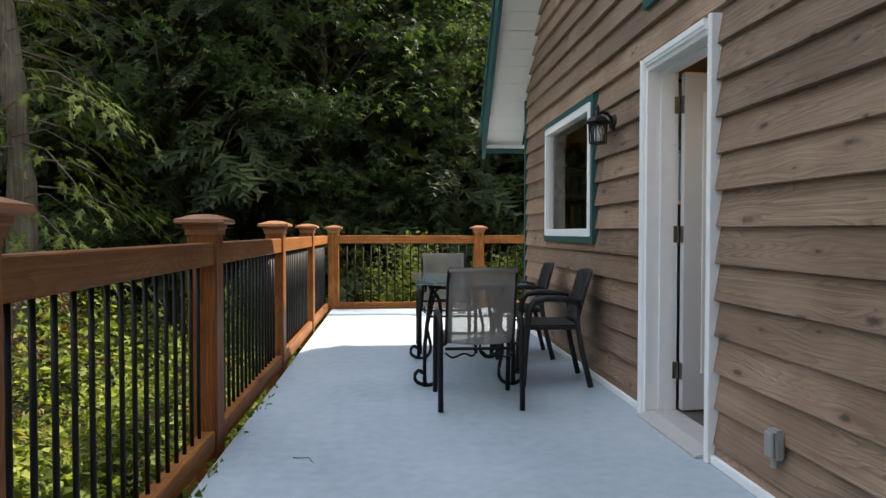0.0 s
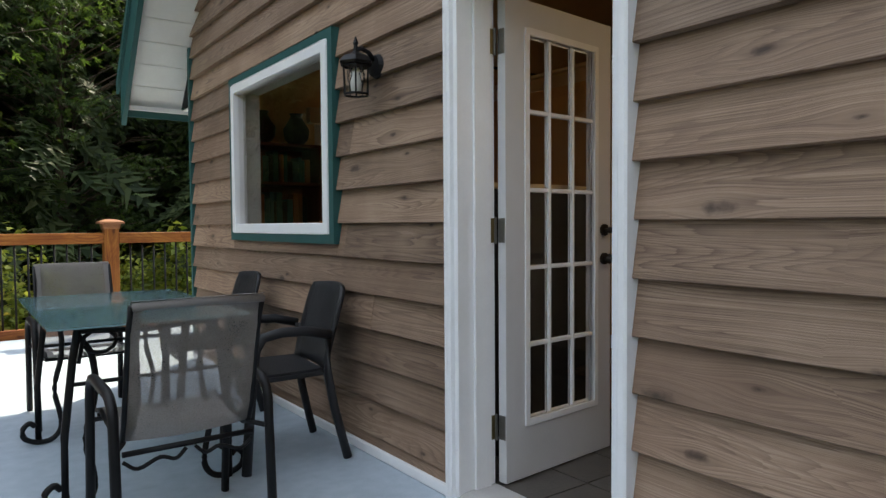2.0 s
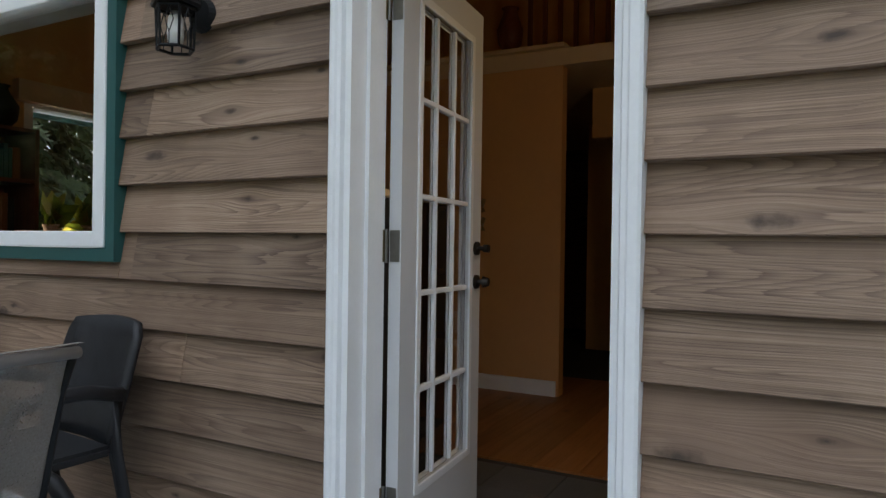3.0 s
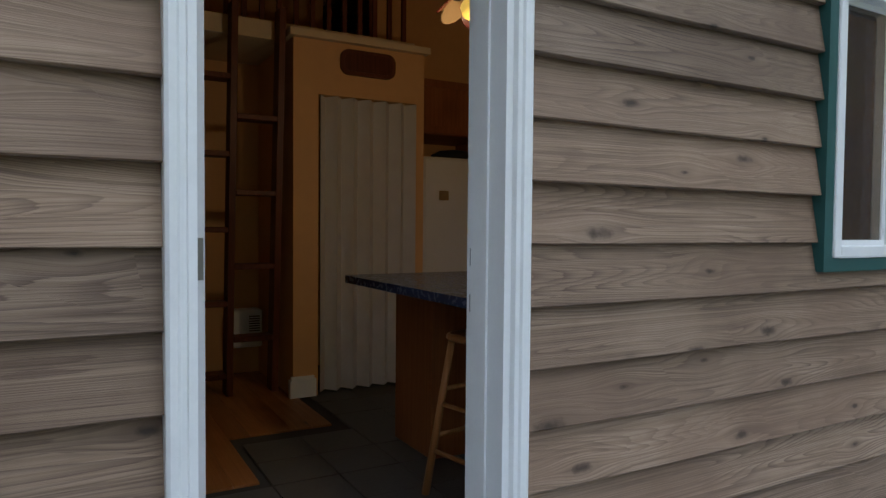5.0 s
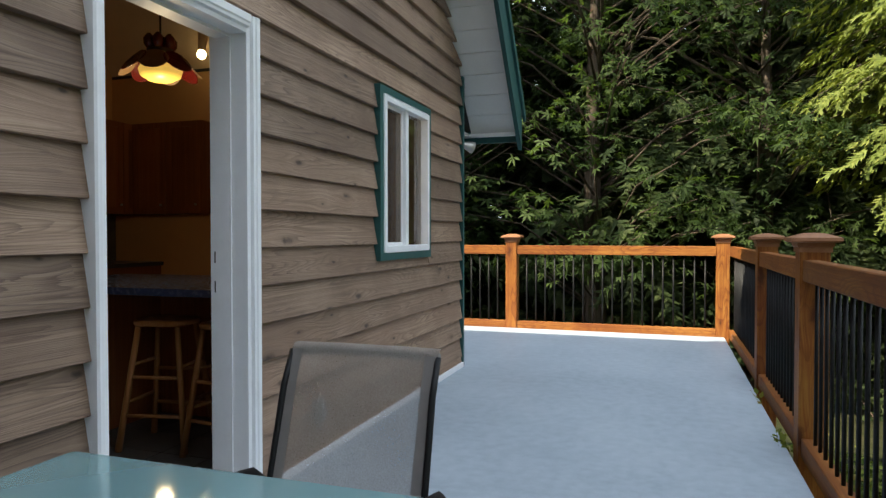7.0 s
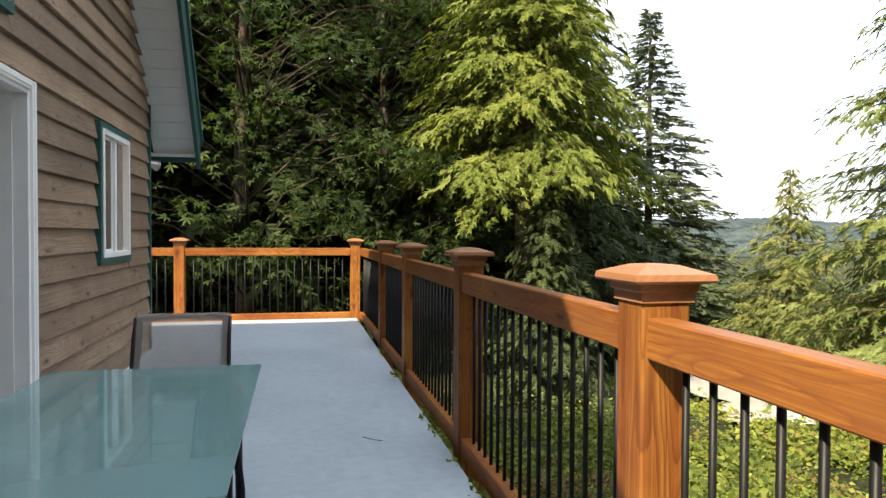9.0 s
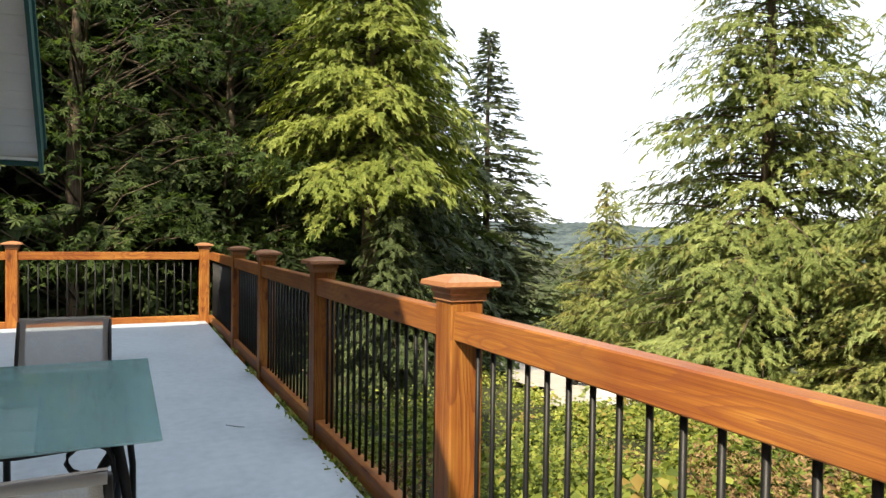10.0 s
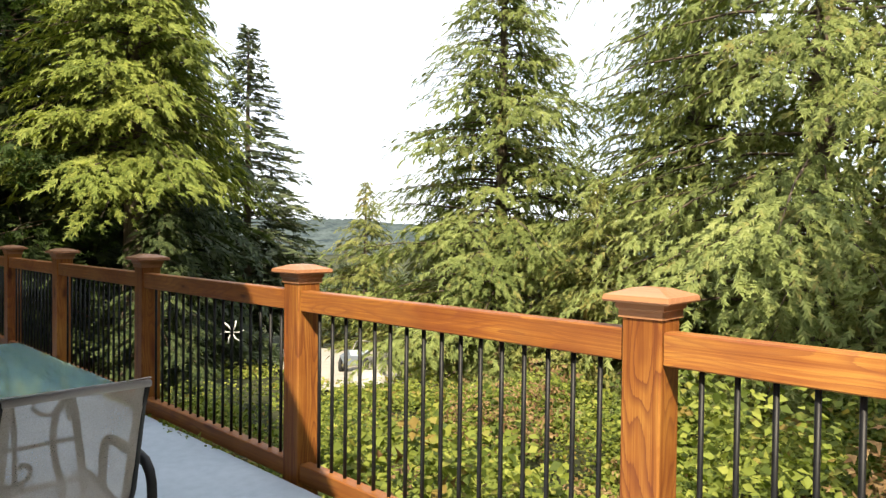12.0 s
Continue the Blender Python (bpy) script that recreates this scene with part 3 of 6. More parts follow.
for z in (0.22, 1.035, 1.80):
    bm = bmesh.new()
    box(bm, -0.003, 0.0005, 0.004, 0.038, z, z + 0.10)
    tube(bm, [(-0.012, 0.046, z - 0.004), (-0.012, 0.046, z + 0.104)], 0.006, 8)
    part("hinge", bm, HINGE, leaf_door, "dull steel hinge")
leaf_door.rotation_euler = (0, 0, radians(4.5))
for z in (0.22, 1.035, 1.80):
    boxpart("hinge_plate", (XIN - 0.022, XIN + 0.016, JL - 0.003, JL + 0.0008, z, z + 0.10), PLATE, dr, "aged brass hinge plate")

# ---------------------------------------------------------------- railings
RX, CX, RT = -0.882, -0.755, 1.045
POST = 0.072


def rail_post(parent, x, y, z0=-0.32):
    bm = bmesh.new()
    box(bm, -POST, POST, -POST, POST, z0, 1.095)
    soften(bm, 0.006, 1)
    p = part("post", bm, CEDAR_Z, parent)
    p.location = (x, y, 0)
    bm = bmesh.new()
    def ring(r, z):
        return [bm.verts.new((sx * r, sy * r, z)) for sx, sy in ((-1, -1), (1, -1), (1, 1), (-1, 1))]
    prof = [(0.080, 1.085), (0.080, 1.112), (0.088, 1.118), (0.088, 1.136), (0.118, 1.140), (0.122, 1.146), (0.118, 1.163), (0.050, 1.186), (0.004, 1.190)]
    rs = [ring(*q) for q in prof]
    for a, b in zip(rs, rs[1:]):
        for j in range(4):
            bm.faces.new((a[j], a[(j + 1) % 4], b[(j + 1) % 4], b[j]))
    bm.faces.new(rs[-1])
    bm.faces.new(rs[0][::-1])
    c = part("post_cap", bm, CAP, p, "bevelled cedar post cap")
    return p


_bal = bmesh.new()
tube(_bal, [(0, 0, 0.06), (0, 0, 0.96)], 0.0098, 8)
BAL = bpy.data.meshes.new("baluster")
bmesh.ops.recalc_face_normals(_bal, faces=_bal.faces)
for f in _bal.faces:
    f.smooth = len(f.verts) == 4
_bal.to_mesh(BAL)
_bal.free()
BAL.materials.append(BLACK)


def rail_bay(parent, along, fixed, a, b, inward, mat):
    """Top and bottom rails and black balusters between two posts."""
    lo, hi = (-0.015, 0.060) if inward > 0 else (-0.060, 0.015)
    for nm, z0, z1 in (("top_rail", 0.932, RT), ("bottom_rail", -0.012, 0.090)):
        bm = bmesh.new()
        d = (fixed + lo, fixed + hi, a + 0.0725, b - 0.0725, z0, z1)
        if along == "x":
            d = (d[2], d[3], d[0], d[1], z0, z1)
        box(bm, *d)
        soften(bm, 0.005, 1)
        part(nm, bm, mat, parent)
    n = max(1, round((b - a - 0.145) / 0.116)) - 1
    for i in range(n):
        t = a + 0.0725 + (b - a - 0.145) * (i + 1) / (n + 1)
        o = new("baluster", BAL)
        o.parent = parent
        o.location = (fixed + 0.012 * inward, t, 0) if along == "y" else (t, fixed + 0.012 * inward, 0)


side = thing("railing", "stained cedar deck railing with black metal balusters along the edge", "railing", "deck railings")
ys = [-2.65, -0.10, 1.64, 3.63, 5.70, 7.785, 9.75]
for y in ys:
    rail_post(side, CX if y in (ys[0], ys[-1]) else RX, y)
for a, b in zip(ys, ys[1:]):
    rail_bay(side, "y", RX, a, b, 1, CEDAR_Y)
backr = thing("railing", "stained cedar railing with black balusters, sunlit, before dark trees", "railing", "deck railings")
xs = [CX, 1.725, 4.2]
for x in xs[1:]:
    rail_post(backr, x, -2.65)
for a, b in zip(xs, xs[1:]):
    rail_bay(backr, "x", -2.65, a, b, 1, CEDAR_X)
farr = thing("railing", "stained cedar railing with black balusters at the deck's far end", "railing", "deck railings")
xs = [CX, 1.33, 3.6]
for x in xs[1:]:
    rail_post(farr, x, 9.75)
for a, b in zip(xs, xs[1:]):
    rail_bay(farr, "x", 9.75, a, b, -1, CEDAR_X)
# ---------------------------------------------------------------- ground
def ground_z(x, y):
    r = math.hypot(x, y - 4)
    z = -1.35 + 0.055 * max(-22, min(14, y - 4)) + 0.085 * max(-24, min(6, x + 2))
    return z - 0.09 * min(110.0, max(0.0, r - 30))


bm = bmesh.new()
GS = [-2500, -900, -300, -140, -80, -55] + list(np.arange(-40, 41, 1.6)) + [55, 80, 140, 300, 900, 2500]
gv = [[bm.verts.new((x, y, ground_z(x, y) + (0.12 * noise.noise((x * 0.35, y * 0.35, 0)) if abs(x) < 50 and abs(y) < 50 else 0))) for y in GS] for x in GS]
for i in range(len(GS) - 1):
    for j in range(len(GS) - 1):
        bm.faces.new((gv[i][j], gv[i + 1][j], gv[i + 1][j + 1], gv[i][j + 1]))


def ground_mat():
    m = Nodes("forest_floor", 0.95, spec=0.1)
    vec = m.coords()
    a = m.noise(vec, 0.35, 5.0)
    b = m.noise(vec, 6.0, 5.0)
    f = m.math("ADD", m.math("MULTIPLY", a, 0.6), m.math("MULTIPLY", b, 0.4))
    m.colour(m.ramp(f, [(0.35, (0.022, 0.020, 0.012)), (0.5, (0.035, 0.040, 0.016)), (0.65, (0.065, 0.062, 0.032))]))
    m.bump(b, 0.8, 0.05)
    return m.mat


tagged(part("ground", bm, ground_mat(), smooth=True), "sloping forest floor with moss, soil and dry grass", "ground", kind="structure")

# dirt yard and drive below
DRIVE = [(-13.2, -10.5, 3.0), (-11.6, -8.0, 2.7), (-10.4, -5.8, 1.9), (-9.2, -4.0, 1.3), (-8.3, -2.9, 0.8)]


def on_drive(x, y):
    return any((x - a) ** 2 + (y - b) ** 2 < c * c for a, b, c in DRIVE)


bm = bmesh.new()
GX, GY = np.arange(-17.0, -6.4, 0.22), np.arange(-14.4, -1.4, 0.22)
gr = {}
for i, x in enumerate(GX):
    for j, y in enumerate(GY):
        wob = 0.5 * noise.noise((x * 0.8, y * 0.8, 2.0))
        if any((x - a) ** 2 + (y - b) ** 2 < (c + wob) ** 2 for a, b, c in DRIVE):
            gr[i, j] = bm.verts.new((x, y, ground_z(x, y) + 0.15 + 0.03 * noise.noise((x * 2.0, y * 2.0, 5.0))))
for (i, j), v in gr.items():
    if (i + 1, j) in gr and (i, j + 1) in gr and (i + 1, j + 1) in gr:
        bm.faces.new((v, gr[i + 1, j], gr[i + 1, j + 1], gr[i, j + 1]))
tagged(part("road", bm, plain("pale_gravel", (0.36, 0.33, 0.29), 0.95, var=0.2, scale=2.0, bump=0.4), smooth=True), "pale gravel drive in the clearing below the deck", "road", kind="structure")

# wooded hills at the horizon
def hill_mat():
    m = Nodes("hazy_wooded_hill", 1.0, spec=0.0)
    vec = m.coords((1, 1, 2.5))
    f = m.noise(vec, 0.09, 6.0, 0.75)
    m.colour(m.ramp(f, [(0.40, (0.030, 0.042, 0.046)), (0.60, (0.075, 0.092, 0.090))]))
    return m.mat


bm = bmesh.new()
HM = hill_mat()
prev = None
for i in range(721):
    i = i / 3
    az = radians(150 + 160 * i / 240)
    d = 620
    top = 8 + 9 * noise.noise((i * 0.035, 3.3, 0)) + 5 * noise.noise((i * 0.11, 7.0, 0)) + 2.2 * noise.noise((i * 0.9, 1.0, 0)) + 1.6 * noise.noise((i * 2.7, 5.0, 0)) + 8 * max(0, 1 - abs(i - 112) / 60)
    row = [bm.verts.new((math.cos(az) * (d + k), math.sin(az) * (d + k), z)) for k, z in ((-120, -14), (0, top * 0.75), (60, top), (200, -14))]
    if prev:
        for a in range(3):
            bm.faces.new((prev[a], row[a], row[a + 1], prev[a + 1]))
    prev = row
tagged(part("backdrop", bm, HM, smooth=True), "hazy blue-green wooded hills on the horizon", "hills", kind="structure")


# ---------------------------------------------------------------- foliage
def soup(name, verts, tris_per, material, parent=None):
    """One mesh from an array of free triangles or fans."""
    n = len(verts)
    me = bpy.data.meshes.new(name)
    me.vertices.add(n)
    me.vertices.foreach_set("co", np.asarray(verts, dtype=np.float32).ravel())
    faces = np.asarray(tris_per, dtype=np.int32)
    me.loops.add(faces.size)
    me.loops.foreach_set("vertex_index", faces.ravel())
    me.polygons.add(len(faces))
    me.polygons.foreach_set("loop_start", np.arange(0, faces.size, 3, dtype=np.int32))
    me.update(calc_edges=True)
    me.validate()
    me.materials.append(material)
    ob = new(name, me)
    if parent is not None:
        ob.parent = parent
    return ob


def scatter(tmpl, tfaces, pos, xdir, up, size):
    """The template laid at every place, its x along xdir and its z near up."""
    xd = xdir / np.linalg.norm(xdir, axis=1, keepdims=True)
    yd = np.cross(up, xd)
    yd /= np.linalg.norm(yd, axis=1, keepdims=True) + 1e-9
    zd = np.cross(xd, yd)
    R = np.stack([xd, yd, zd], axis=1)                       # rows
    v = np.einsum("kc,ncd->nkd", tmpl, R) * size[:, None, None] + pos[:, None, :]
    k = len(tmpl)
    f = (tfaces[None] + (np.arange(len(pos)) * k)[:, None, None]).reshape(-1, 3)
    return v.reshape(-1, 3), f


def frond_template(pairs=6, length=1.0, blade=0.34, width=0.055, droop=0.25):
    """A flat spray: a stem with blades to both sides."""
    v, f = [], []
    for i in range(pairs):
        t = (i + 0.4) / pairs
        x, z = t * length, -droop * t * t
        bl = blade * (1.0 - 0.55 * t)
        for s in (-1, 1):
            k = len(v)
            v += [(x - width, 0, z), (x + width, 0, z), (x + bl * 0.75, s * bl, z - 0.10 * bl)]
            f.append((k, k + 1, k + 2))
    k = len(v)
    v += [(0.8 * length, -width, -droop * 0.7), (0.8 * length, width, -droop * 0.7), (1.12 * length, 0, -droop * 1.2)]
    f.append((k, k + 1, k + 2))
    return np.array(v, float), np.array(f, int)


MAPLE = (np.array([(0, 0, 0)] + [q for a in (-100, -50, 0, 50, 100) for q in
                                 ((0.42 * math.cos(radians(a - 17)), 0.42 * math.sin(radians(a - 17)), -0.03),
                                  (1.0 * math.cos(radians(a)) * (1 - abs(a) / 320), 1.0 * math.sin(radians(a)) * (1 - abs(a) / 320), -0.16),
                                  (0.42 * math.cos(radians(a + 17)), 0.42 * math.sin(radians(a + 17)), -0.03))], float),
         np.array([q for i in range(5) for q in ((0, 1 + 3 * i, 2 + 3 * i), (0, 2 + 3 * i, 3 + 3 * i))], int))
OVAL = (np.array([(0, 0, 0), (0.42, -0.34, 0.06), (0.42, 0.34, 0.06), (1.0, 0, -0.10)], float),
        np.array([(0, 1, 3), (0, 3, 2)], int))
NEEDLE = frond_template(3, 1.0, 0.30, 0.085, 0.08)

def fan_template(seed, pairs=5, width=0.40, droop=0.30, body=0.085, blade=0.05):
    """A flat hanging spray: a slim leafy body with ragged fingers swept forward on both sides."""
    r = np.random.RandomState(seed)
    v = [(0.0, 0.0, 0.0), (0.45, -body, -droop * 0.2), (0.45, body, -droop * 0.2), (1.0, 0.0, -droop)]
    f = [(0, 1, 3), (0, 3, 2)]
    for i in range(pairs):
        t = (i + 0.25) / pairs
        for sd in (-1, 1):
            u = t + 0.06 * r.randn()
            L = width * (0.62 + 0.9 * u - 1.35 * u * u) * r.uniform(0.7, 1.2)
            z = -droop * u * u
            k = len(v)
            v += [(u - blade, 0, z), (u + blade, 0, z), (u + 0.85 * L, sd * L, z - 0.28 * L + 0.05 * r.randn())]
            f.append((k, k + 1, k + 2))
    return np.array(v, float), np.array(f, int)


FAN = fan_template(5, 5, 0.46, 0.26, 0.12, 0.075)
BOUGH = fan_template(6, 5, 0.46, 0.26, 0.18, 0.085)
FIR_SPRAY = fan_template(8, 5, 0.36, 0.08, 0.15, 0.08)
BARK = grain_wood("furrowed_bark", (0.05, 0.035, 0.025), (0.10, 0.075, 0.055), (0.17, 0.14, 0.11), "z", 12.0, knots=0.3, rough=0.95, relief=1.0)
PALE_BARK = grain_wood("pale_weathered_bark", (0.06, 0.045, 0.032), (0.12, 0.098, 0.072), (0.20, 0.17, 0.125), "z", 12.0, knots=0.3, rough=0.95, relief=0.8)
CEDAR_LEAF = leaf("cedar_foliage", (0.072, 0.097, 0.027), (0.20, 0.235, 0.075), (0.35, 0.37, 0.15), autumn=(0.22, 0.18, 0.06), translucent=0.25, vary=0.25)
GOLD_LEAF = leaf("yellow_cedar_foliage", (0.050, 0.072, 0.014), (0.150, 0.185, 0.038), (0.29, 0.30, 0.075), translucent=0.25, vary=0.28)
# deep forest shade is put into these dark greens
SHADED_FIR_LEAF = leaf("shaded_fir_foliage", (0.014, 0.024, 0.009), (0.040, 0.058, 0.021), (0.090, 0.110, 0.042), translucent=0.2)
PALE_FIR = leaf("grey_fir_foliage", (0.030, 0.042, 0.022), (0.075, 0.095, 0.050), (0.15, 0.17, 0.09), translucent=0.2)
CONE_LEAF = leaf("golden_cedar_foliage", (0.080, 0.100, 0.028), (0.19, 0.205, 0.060), (0.33, 0.31, 0.11), autumn=(0.24, 0.15, 0.05), translucent=0.25)
# maple greens darkened to carry the shade under the canopy
SHADED_MAPLE_LEAF = leaf("shaded_maple_foliage", (0.018, 0.032, 0.010), (0.040, 0.066, 0.019), (0.086, 0.124, 0.038), translucent=0.45)
BUSH_LEAF = leaf("bramble_foliage", (0.060, 0.085, 0.018), (0.180, 0.215, 0.040), (0.37, 0.375, 0.090), autumn=(0.20, 0.12, 0.04))


def conifer(name, seed, height, radius, n_branch, twigs, size, label, mat=None, tmpl=None, low=0.08, power=0.85, droop=0.35, gap=0.0, lean=0.0, hang=0.9, rise=0.25, strand=5, rough=0.16, bark=None, bow=0.0):
    """A trunk and boughs; each bough carries side twigs to both sides, each twig a string of flat hanging sprays."""
    r = np.random.RandomState(seed)
    tree = thing(name, label, "tree", "trees round the house")
    bm = bmesh.new()

    def stem(h):
        return np.array([lean * height * h + bow * math.sin(2.2 * h * 3.14), 0.5 * bow * math.sin(5 * h), h * height])
    tube(bm, [tuple(stem(t) - np.array([0, 0, 0.6 * (1 - t)])) for t in np.linspace(0, 1, 12)], 0.019 * height, 9, 0.02)
    part("trunk", bm, bark or BARK, tree, smooth=True)
    pos, xd, up, sz = [], [], [], []
    bb = bmesh.new()
    for i in range(n_branch):
        h = low + (1 - low) * (i + r.rand()) / n_branch
        if r.rand() < gap:
            continue
        az = i * 2.399 + r.randn() * 0.35
        L = radius * max(0.015, (1 - h)) ** power * r.uniform(0.70, 1.10)
        base = stem(h)
        d = np.array([math.cos(az), math.sin(az), 0.0])
        side = np.array([-d[1], d[0], 0.0])
        dr, ri = droop * r.uniform(0.75, 1.3), rise * r.uniform(0.2, 1.4)

        def bough(t):
            return base + d * L * t + np.array([0, 0, L * (ri * t - dr * t * t)])
        if L > 0.5:
            tube(bb, [tuple(bough(t)) for t in (0, 0.35, 0.7, 0.97)], 0.006 + 0.008 * L, 4, 0.004)
        m = max(3, int(twigs * (0.30 + 0.75 * L / radius)))
        for q in range(m):
            t = 0.16 + 0.84 * (q + r.rand()) / m
            sd = 1.0 if q % 2 else -1.0
            ln = (0.10 + 0.34 * (1.12 - t)) * L * r.uniform(0.6, 1.15) + 0.10
            ln = min(ln, 1.25)
            head = d * (0.55 + 0.5 * t) + side * sd * r.uniform(0.45, 0.95)
            fall = hang * r.uniform(0.2, 1.15)
            k = max(2, int(strand * (0.45 + 0.55 * ln)))
            w = (np.arange(k) + r.rand(k) * 0.7) / k
            p = bough(t) + np.outer(w * ln, head) + r.randn(k, 3) * 0.05
            p[:, 2] -= fall * ln * w * w * 0.8
            x = np.tile(head, (k, 1)) + r.randn(k, 3) * rough
            x[:, 2] -= fall * (0.35 + 0.9 * w)
            x += np.outer(np.where(np.arange(k) % 2, 0.35, -0.35), side)
            u = np.tile(np.array([0, 0, 0.75]) + d * 0.75, (k, 1)) + r.randn(k, 3) * rough * 1.5
            pos.append(p), xd.append(x), up.append(u), sz.append(size * r.uniform(0.6, 1.25, k) * (0.75 + 0.35 * (1 - h)))
    part("branchwork", bb, bark or BARK, tree, smooth=True)["kind"] = "stuff"
    v, f = scatter(*(tmpl or FAN), np.concatenate(pos), np.concatenate(xd), np.concatenate(up), np.concatenate(sz))
    soup("crown", v, f, mat or CEDAR_LEAF, tree)
    return tree


def broadleaf(name, seed, height, radius, clumps, per, size, label, low=0.2, mat=None):
    """A forked trunk with limbs out to many leaf clumps."""
    r = np.random.RandomState(seed)
    tree = thing(name, label, "tree", "trees round the house")
    bm = bmesh.new()
    tube(bm, [(0.15 * math.sin(3 * t), 0.1 * math.sin(2 * t), -0.6 + (height * 0.85) * t) for t in np.linspace(0, 1, 7)], 0.022 * height, 9, 0.04)
    part("trunk", bm, BARK, tree, smooth=True)
    bb = bmesh.new()
    pos, xd, up, sz = [], [], [], []
    for i in range(clumps):
        h = low + (1 - low) * r.rand()
        R = radius * math.sqrt(max(0.05, 1 - ((h - 0.55) / 0.5) ** 2)) * (0.45 + 0.55 * math.sqrt(r.rand()))
        az = r.rand() * 6.283
        c = np.array([R * math.cos(az), R * math.sin(az), h * height])
        tube(bb, [(0, 0, max(0.3, c[2] - 0.25 * R - 0.6)), (c[0] * 0.55, c[1] * 0.55, c[2] - 0.25), tuple(c)], 0.03, 4, 0.006)
        cr = r.uniform(0.45, 1.0) * radius * 0.26
        p = r.randn(per, 3) * np.array([cr, cr, cr * 0.42]) * 0.6
        outv = p * np.array([1, 1, 0.4]) + np.array([math.cos(az), math.sin(az), 0]) * 0.5
        p = p + c
        p[:, 2] -= 0.22 * (p[:, 0] ** 2 + p[:, 1] ** 2) ** 0.5 * 0.35
        x = outv + r.randn(per, 3) * 0.35
        x[:, 2] -= r.uniform(0.1, 0.9, per)
        pos.append(p), xd.append(x), up.append(r.randn(per, 3) * 0.5 + np.array([0.1, 0.1, 1.0])), sz.append(size * r.uniform(0.55, 1.2, per))
    part("branchwork", bb, BARK, tree, smooth=True)["kind"] = "stuff"
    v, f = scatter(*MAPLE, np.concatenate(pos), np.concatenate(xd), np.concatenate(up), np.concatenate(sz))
    soup("crown", v, f, mat or SHADED_MAPLE_LEAF, tree)
    return tree


def plant(ob, x, y, turn=0.0, s=1.0, dz=0.0):
    ob.matrix_basis = pose(x, y, ground_z(x, y) + dz, 0, 0, turn) @ Matrix.Scale(s, 4)
    return ob


def again(ob, x, y, turn=0.0, s=1.0, dz=0.0):
    c = copy_thing(ob, pose(x, y, ground_z(x, y) + dz, 0, 0, turn))
    c.scale = (s, s, s)
    return c


# sunlit conifers seen over the side railing
cedar_a = plant(conifer("cedar_tree", 11, 15.0, 3.9, 260, 29, 0.30, "tall sunlit cedar with drooping yellow-green sprays", GOLD_LEAF, low=0.31, droop=0.42, hang=1.0), -4.8, -6.6, 20)
cedar_b = plant(conifer("cedar_tree", 12, 14.6, 5.6, 310, 29, 0.31, "broad conical green cedar in full sun", droop=0.30, power=0.95, low=0.02, hang=0.9), -14.3, -3.6, 0)
cedar_c = plant(conifer("cedar_tree", 13, 18.0, 6.2, 300, 33, 0.31, "large old cedar with long hanging sprays and bare limbs", droop=0.40, gap=0.34, power=0.45, low=0.03, hang=1.6), -14.0, 5.0, 40)
again(cedar_b, -17.2, 1.0, 150, 1.05)
fir = plant(conifer("fir_tree", 14, 13.8, 4.3, 200, 19, 0.46, "ragged grey-green fir with open branches", PALE_FIR, FIR_SPRAY, droop=0.16, rise=0.05, gap=0.05, power=0.85, hang=0.22), -13.9, -17.4, 0)
golden = plant(conifer("small_cedar", 15, 7.0, 2.9, 140, 14, 0.32, "young golden-tipped cedar in the sun", CONE_LEAF, droop=0.25, low=0.02, hang=0.7), -16.4, -12.4, 0)
again(golden, -16.8, -8.2, 70, 0.85)
again(golden, -13.0, 0.4, 120, 0.75)
mid_cedar = plant(conifer("cedar_tree", 18, 13.0, 4.4, 130, 12, 0.55, "sunlit forest cedar behind the clearing", droop=0.4, low=0.03, power=0.6, hang=1.0), -19.0, 7.4, 200, 1.15)
again(mid_cedar, -16.0, 10.5, 130, 1.2)
again(golden, -11.0, 8.0, 80, 0.95)
again(fir, -27.0, -27.5, 30, 0.40)
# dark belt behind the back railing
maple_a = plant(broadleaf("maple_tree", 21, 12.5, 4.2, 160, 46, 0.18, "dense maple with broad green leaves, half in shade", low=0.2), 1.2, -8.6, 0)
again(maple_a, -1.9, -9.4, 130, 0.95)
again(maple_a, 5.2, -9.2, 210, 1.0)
hedge = plant(conifer("cedar_tree", 17, 14.0, 4.6, 115, 9, 0.85, "dark shaded forest cedar with heavy boughs", droop=0.45, low=0.02, power=0.55, mat=SHADED_FIR_LEAF, tmpl=BOUGH, hang=1.0, strand=4), -6.4, -12.2, 20)
# the last three are unseen behind the house, added to shade the maples
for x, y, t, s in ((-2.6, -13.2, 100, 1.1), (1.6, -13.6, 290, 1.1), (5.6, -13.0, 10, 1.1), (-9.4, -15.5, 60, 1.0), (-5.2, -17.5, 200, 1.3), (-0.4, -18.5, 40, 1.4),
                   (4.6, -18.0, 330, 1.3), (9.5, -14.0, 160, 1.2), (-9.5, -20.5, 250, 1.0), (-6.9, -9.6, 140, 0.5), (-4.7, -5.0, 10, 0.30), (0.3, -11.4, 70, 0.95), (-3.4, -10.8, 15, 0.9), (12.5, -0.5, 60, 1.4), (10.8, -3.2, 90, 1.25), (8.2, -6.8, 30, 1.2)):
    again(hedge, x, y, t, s)
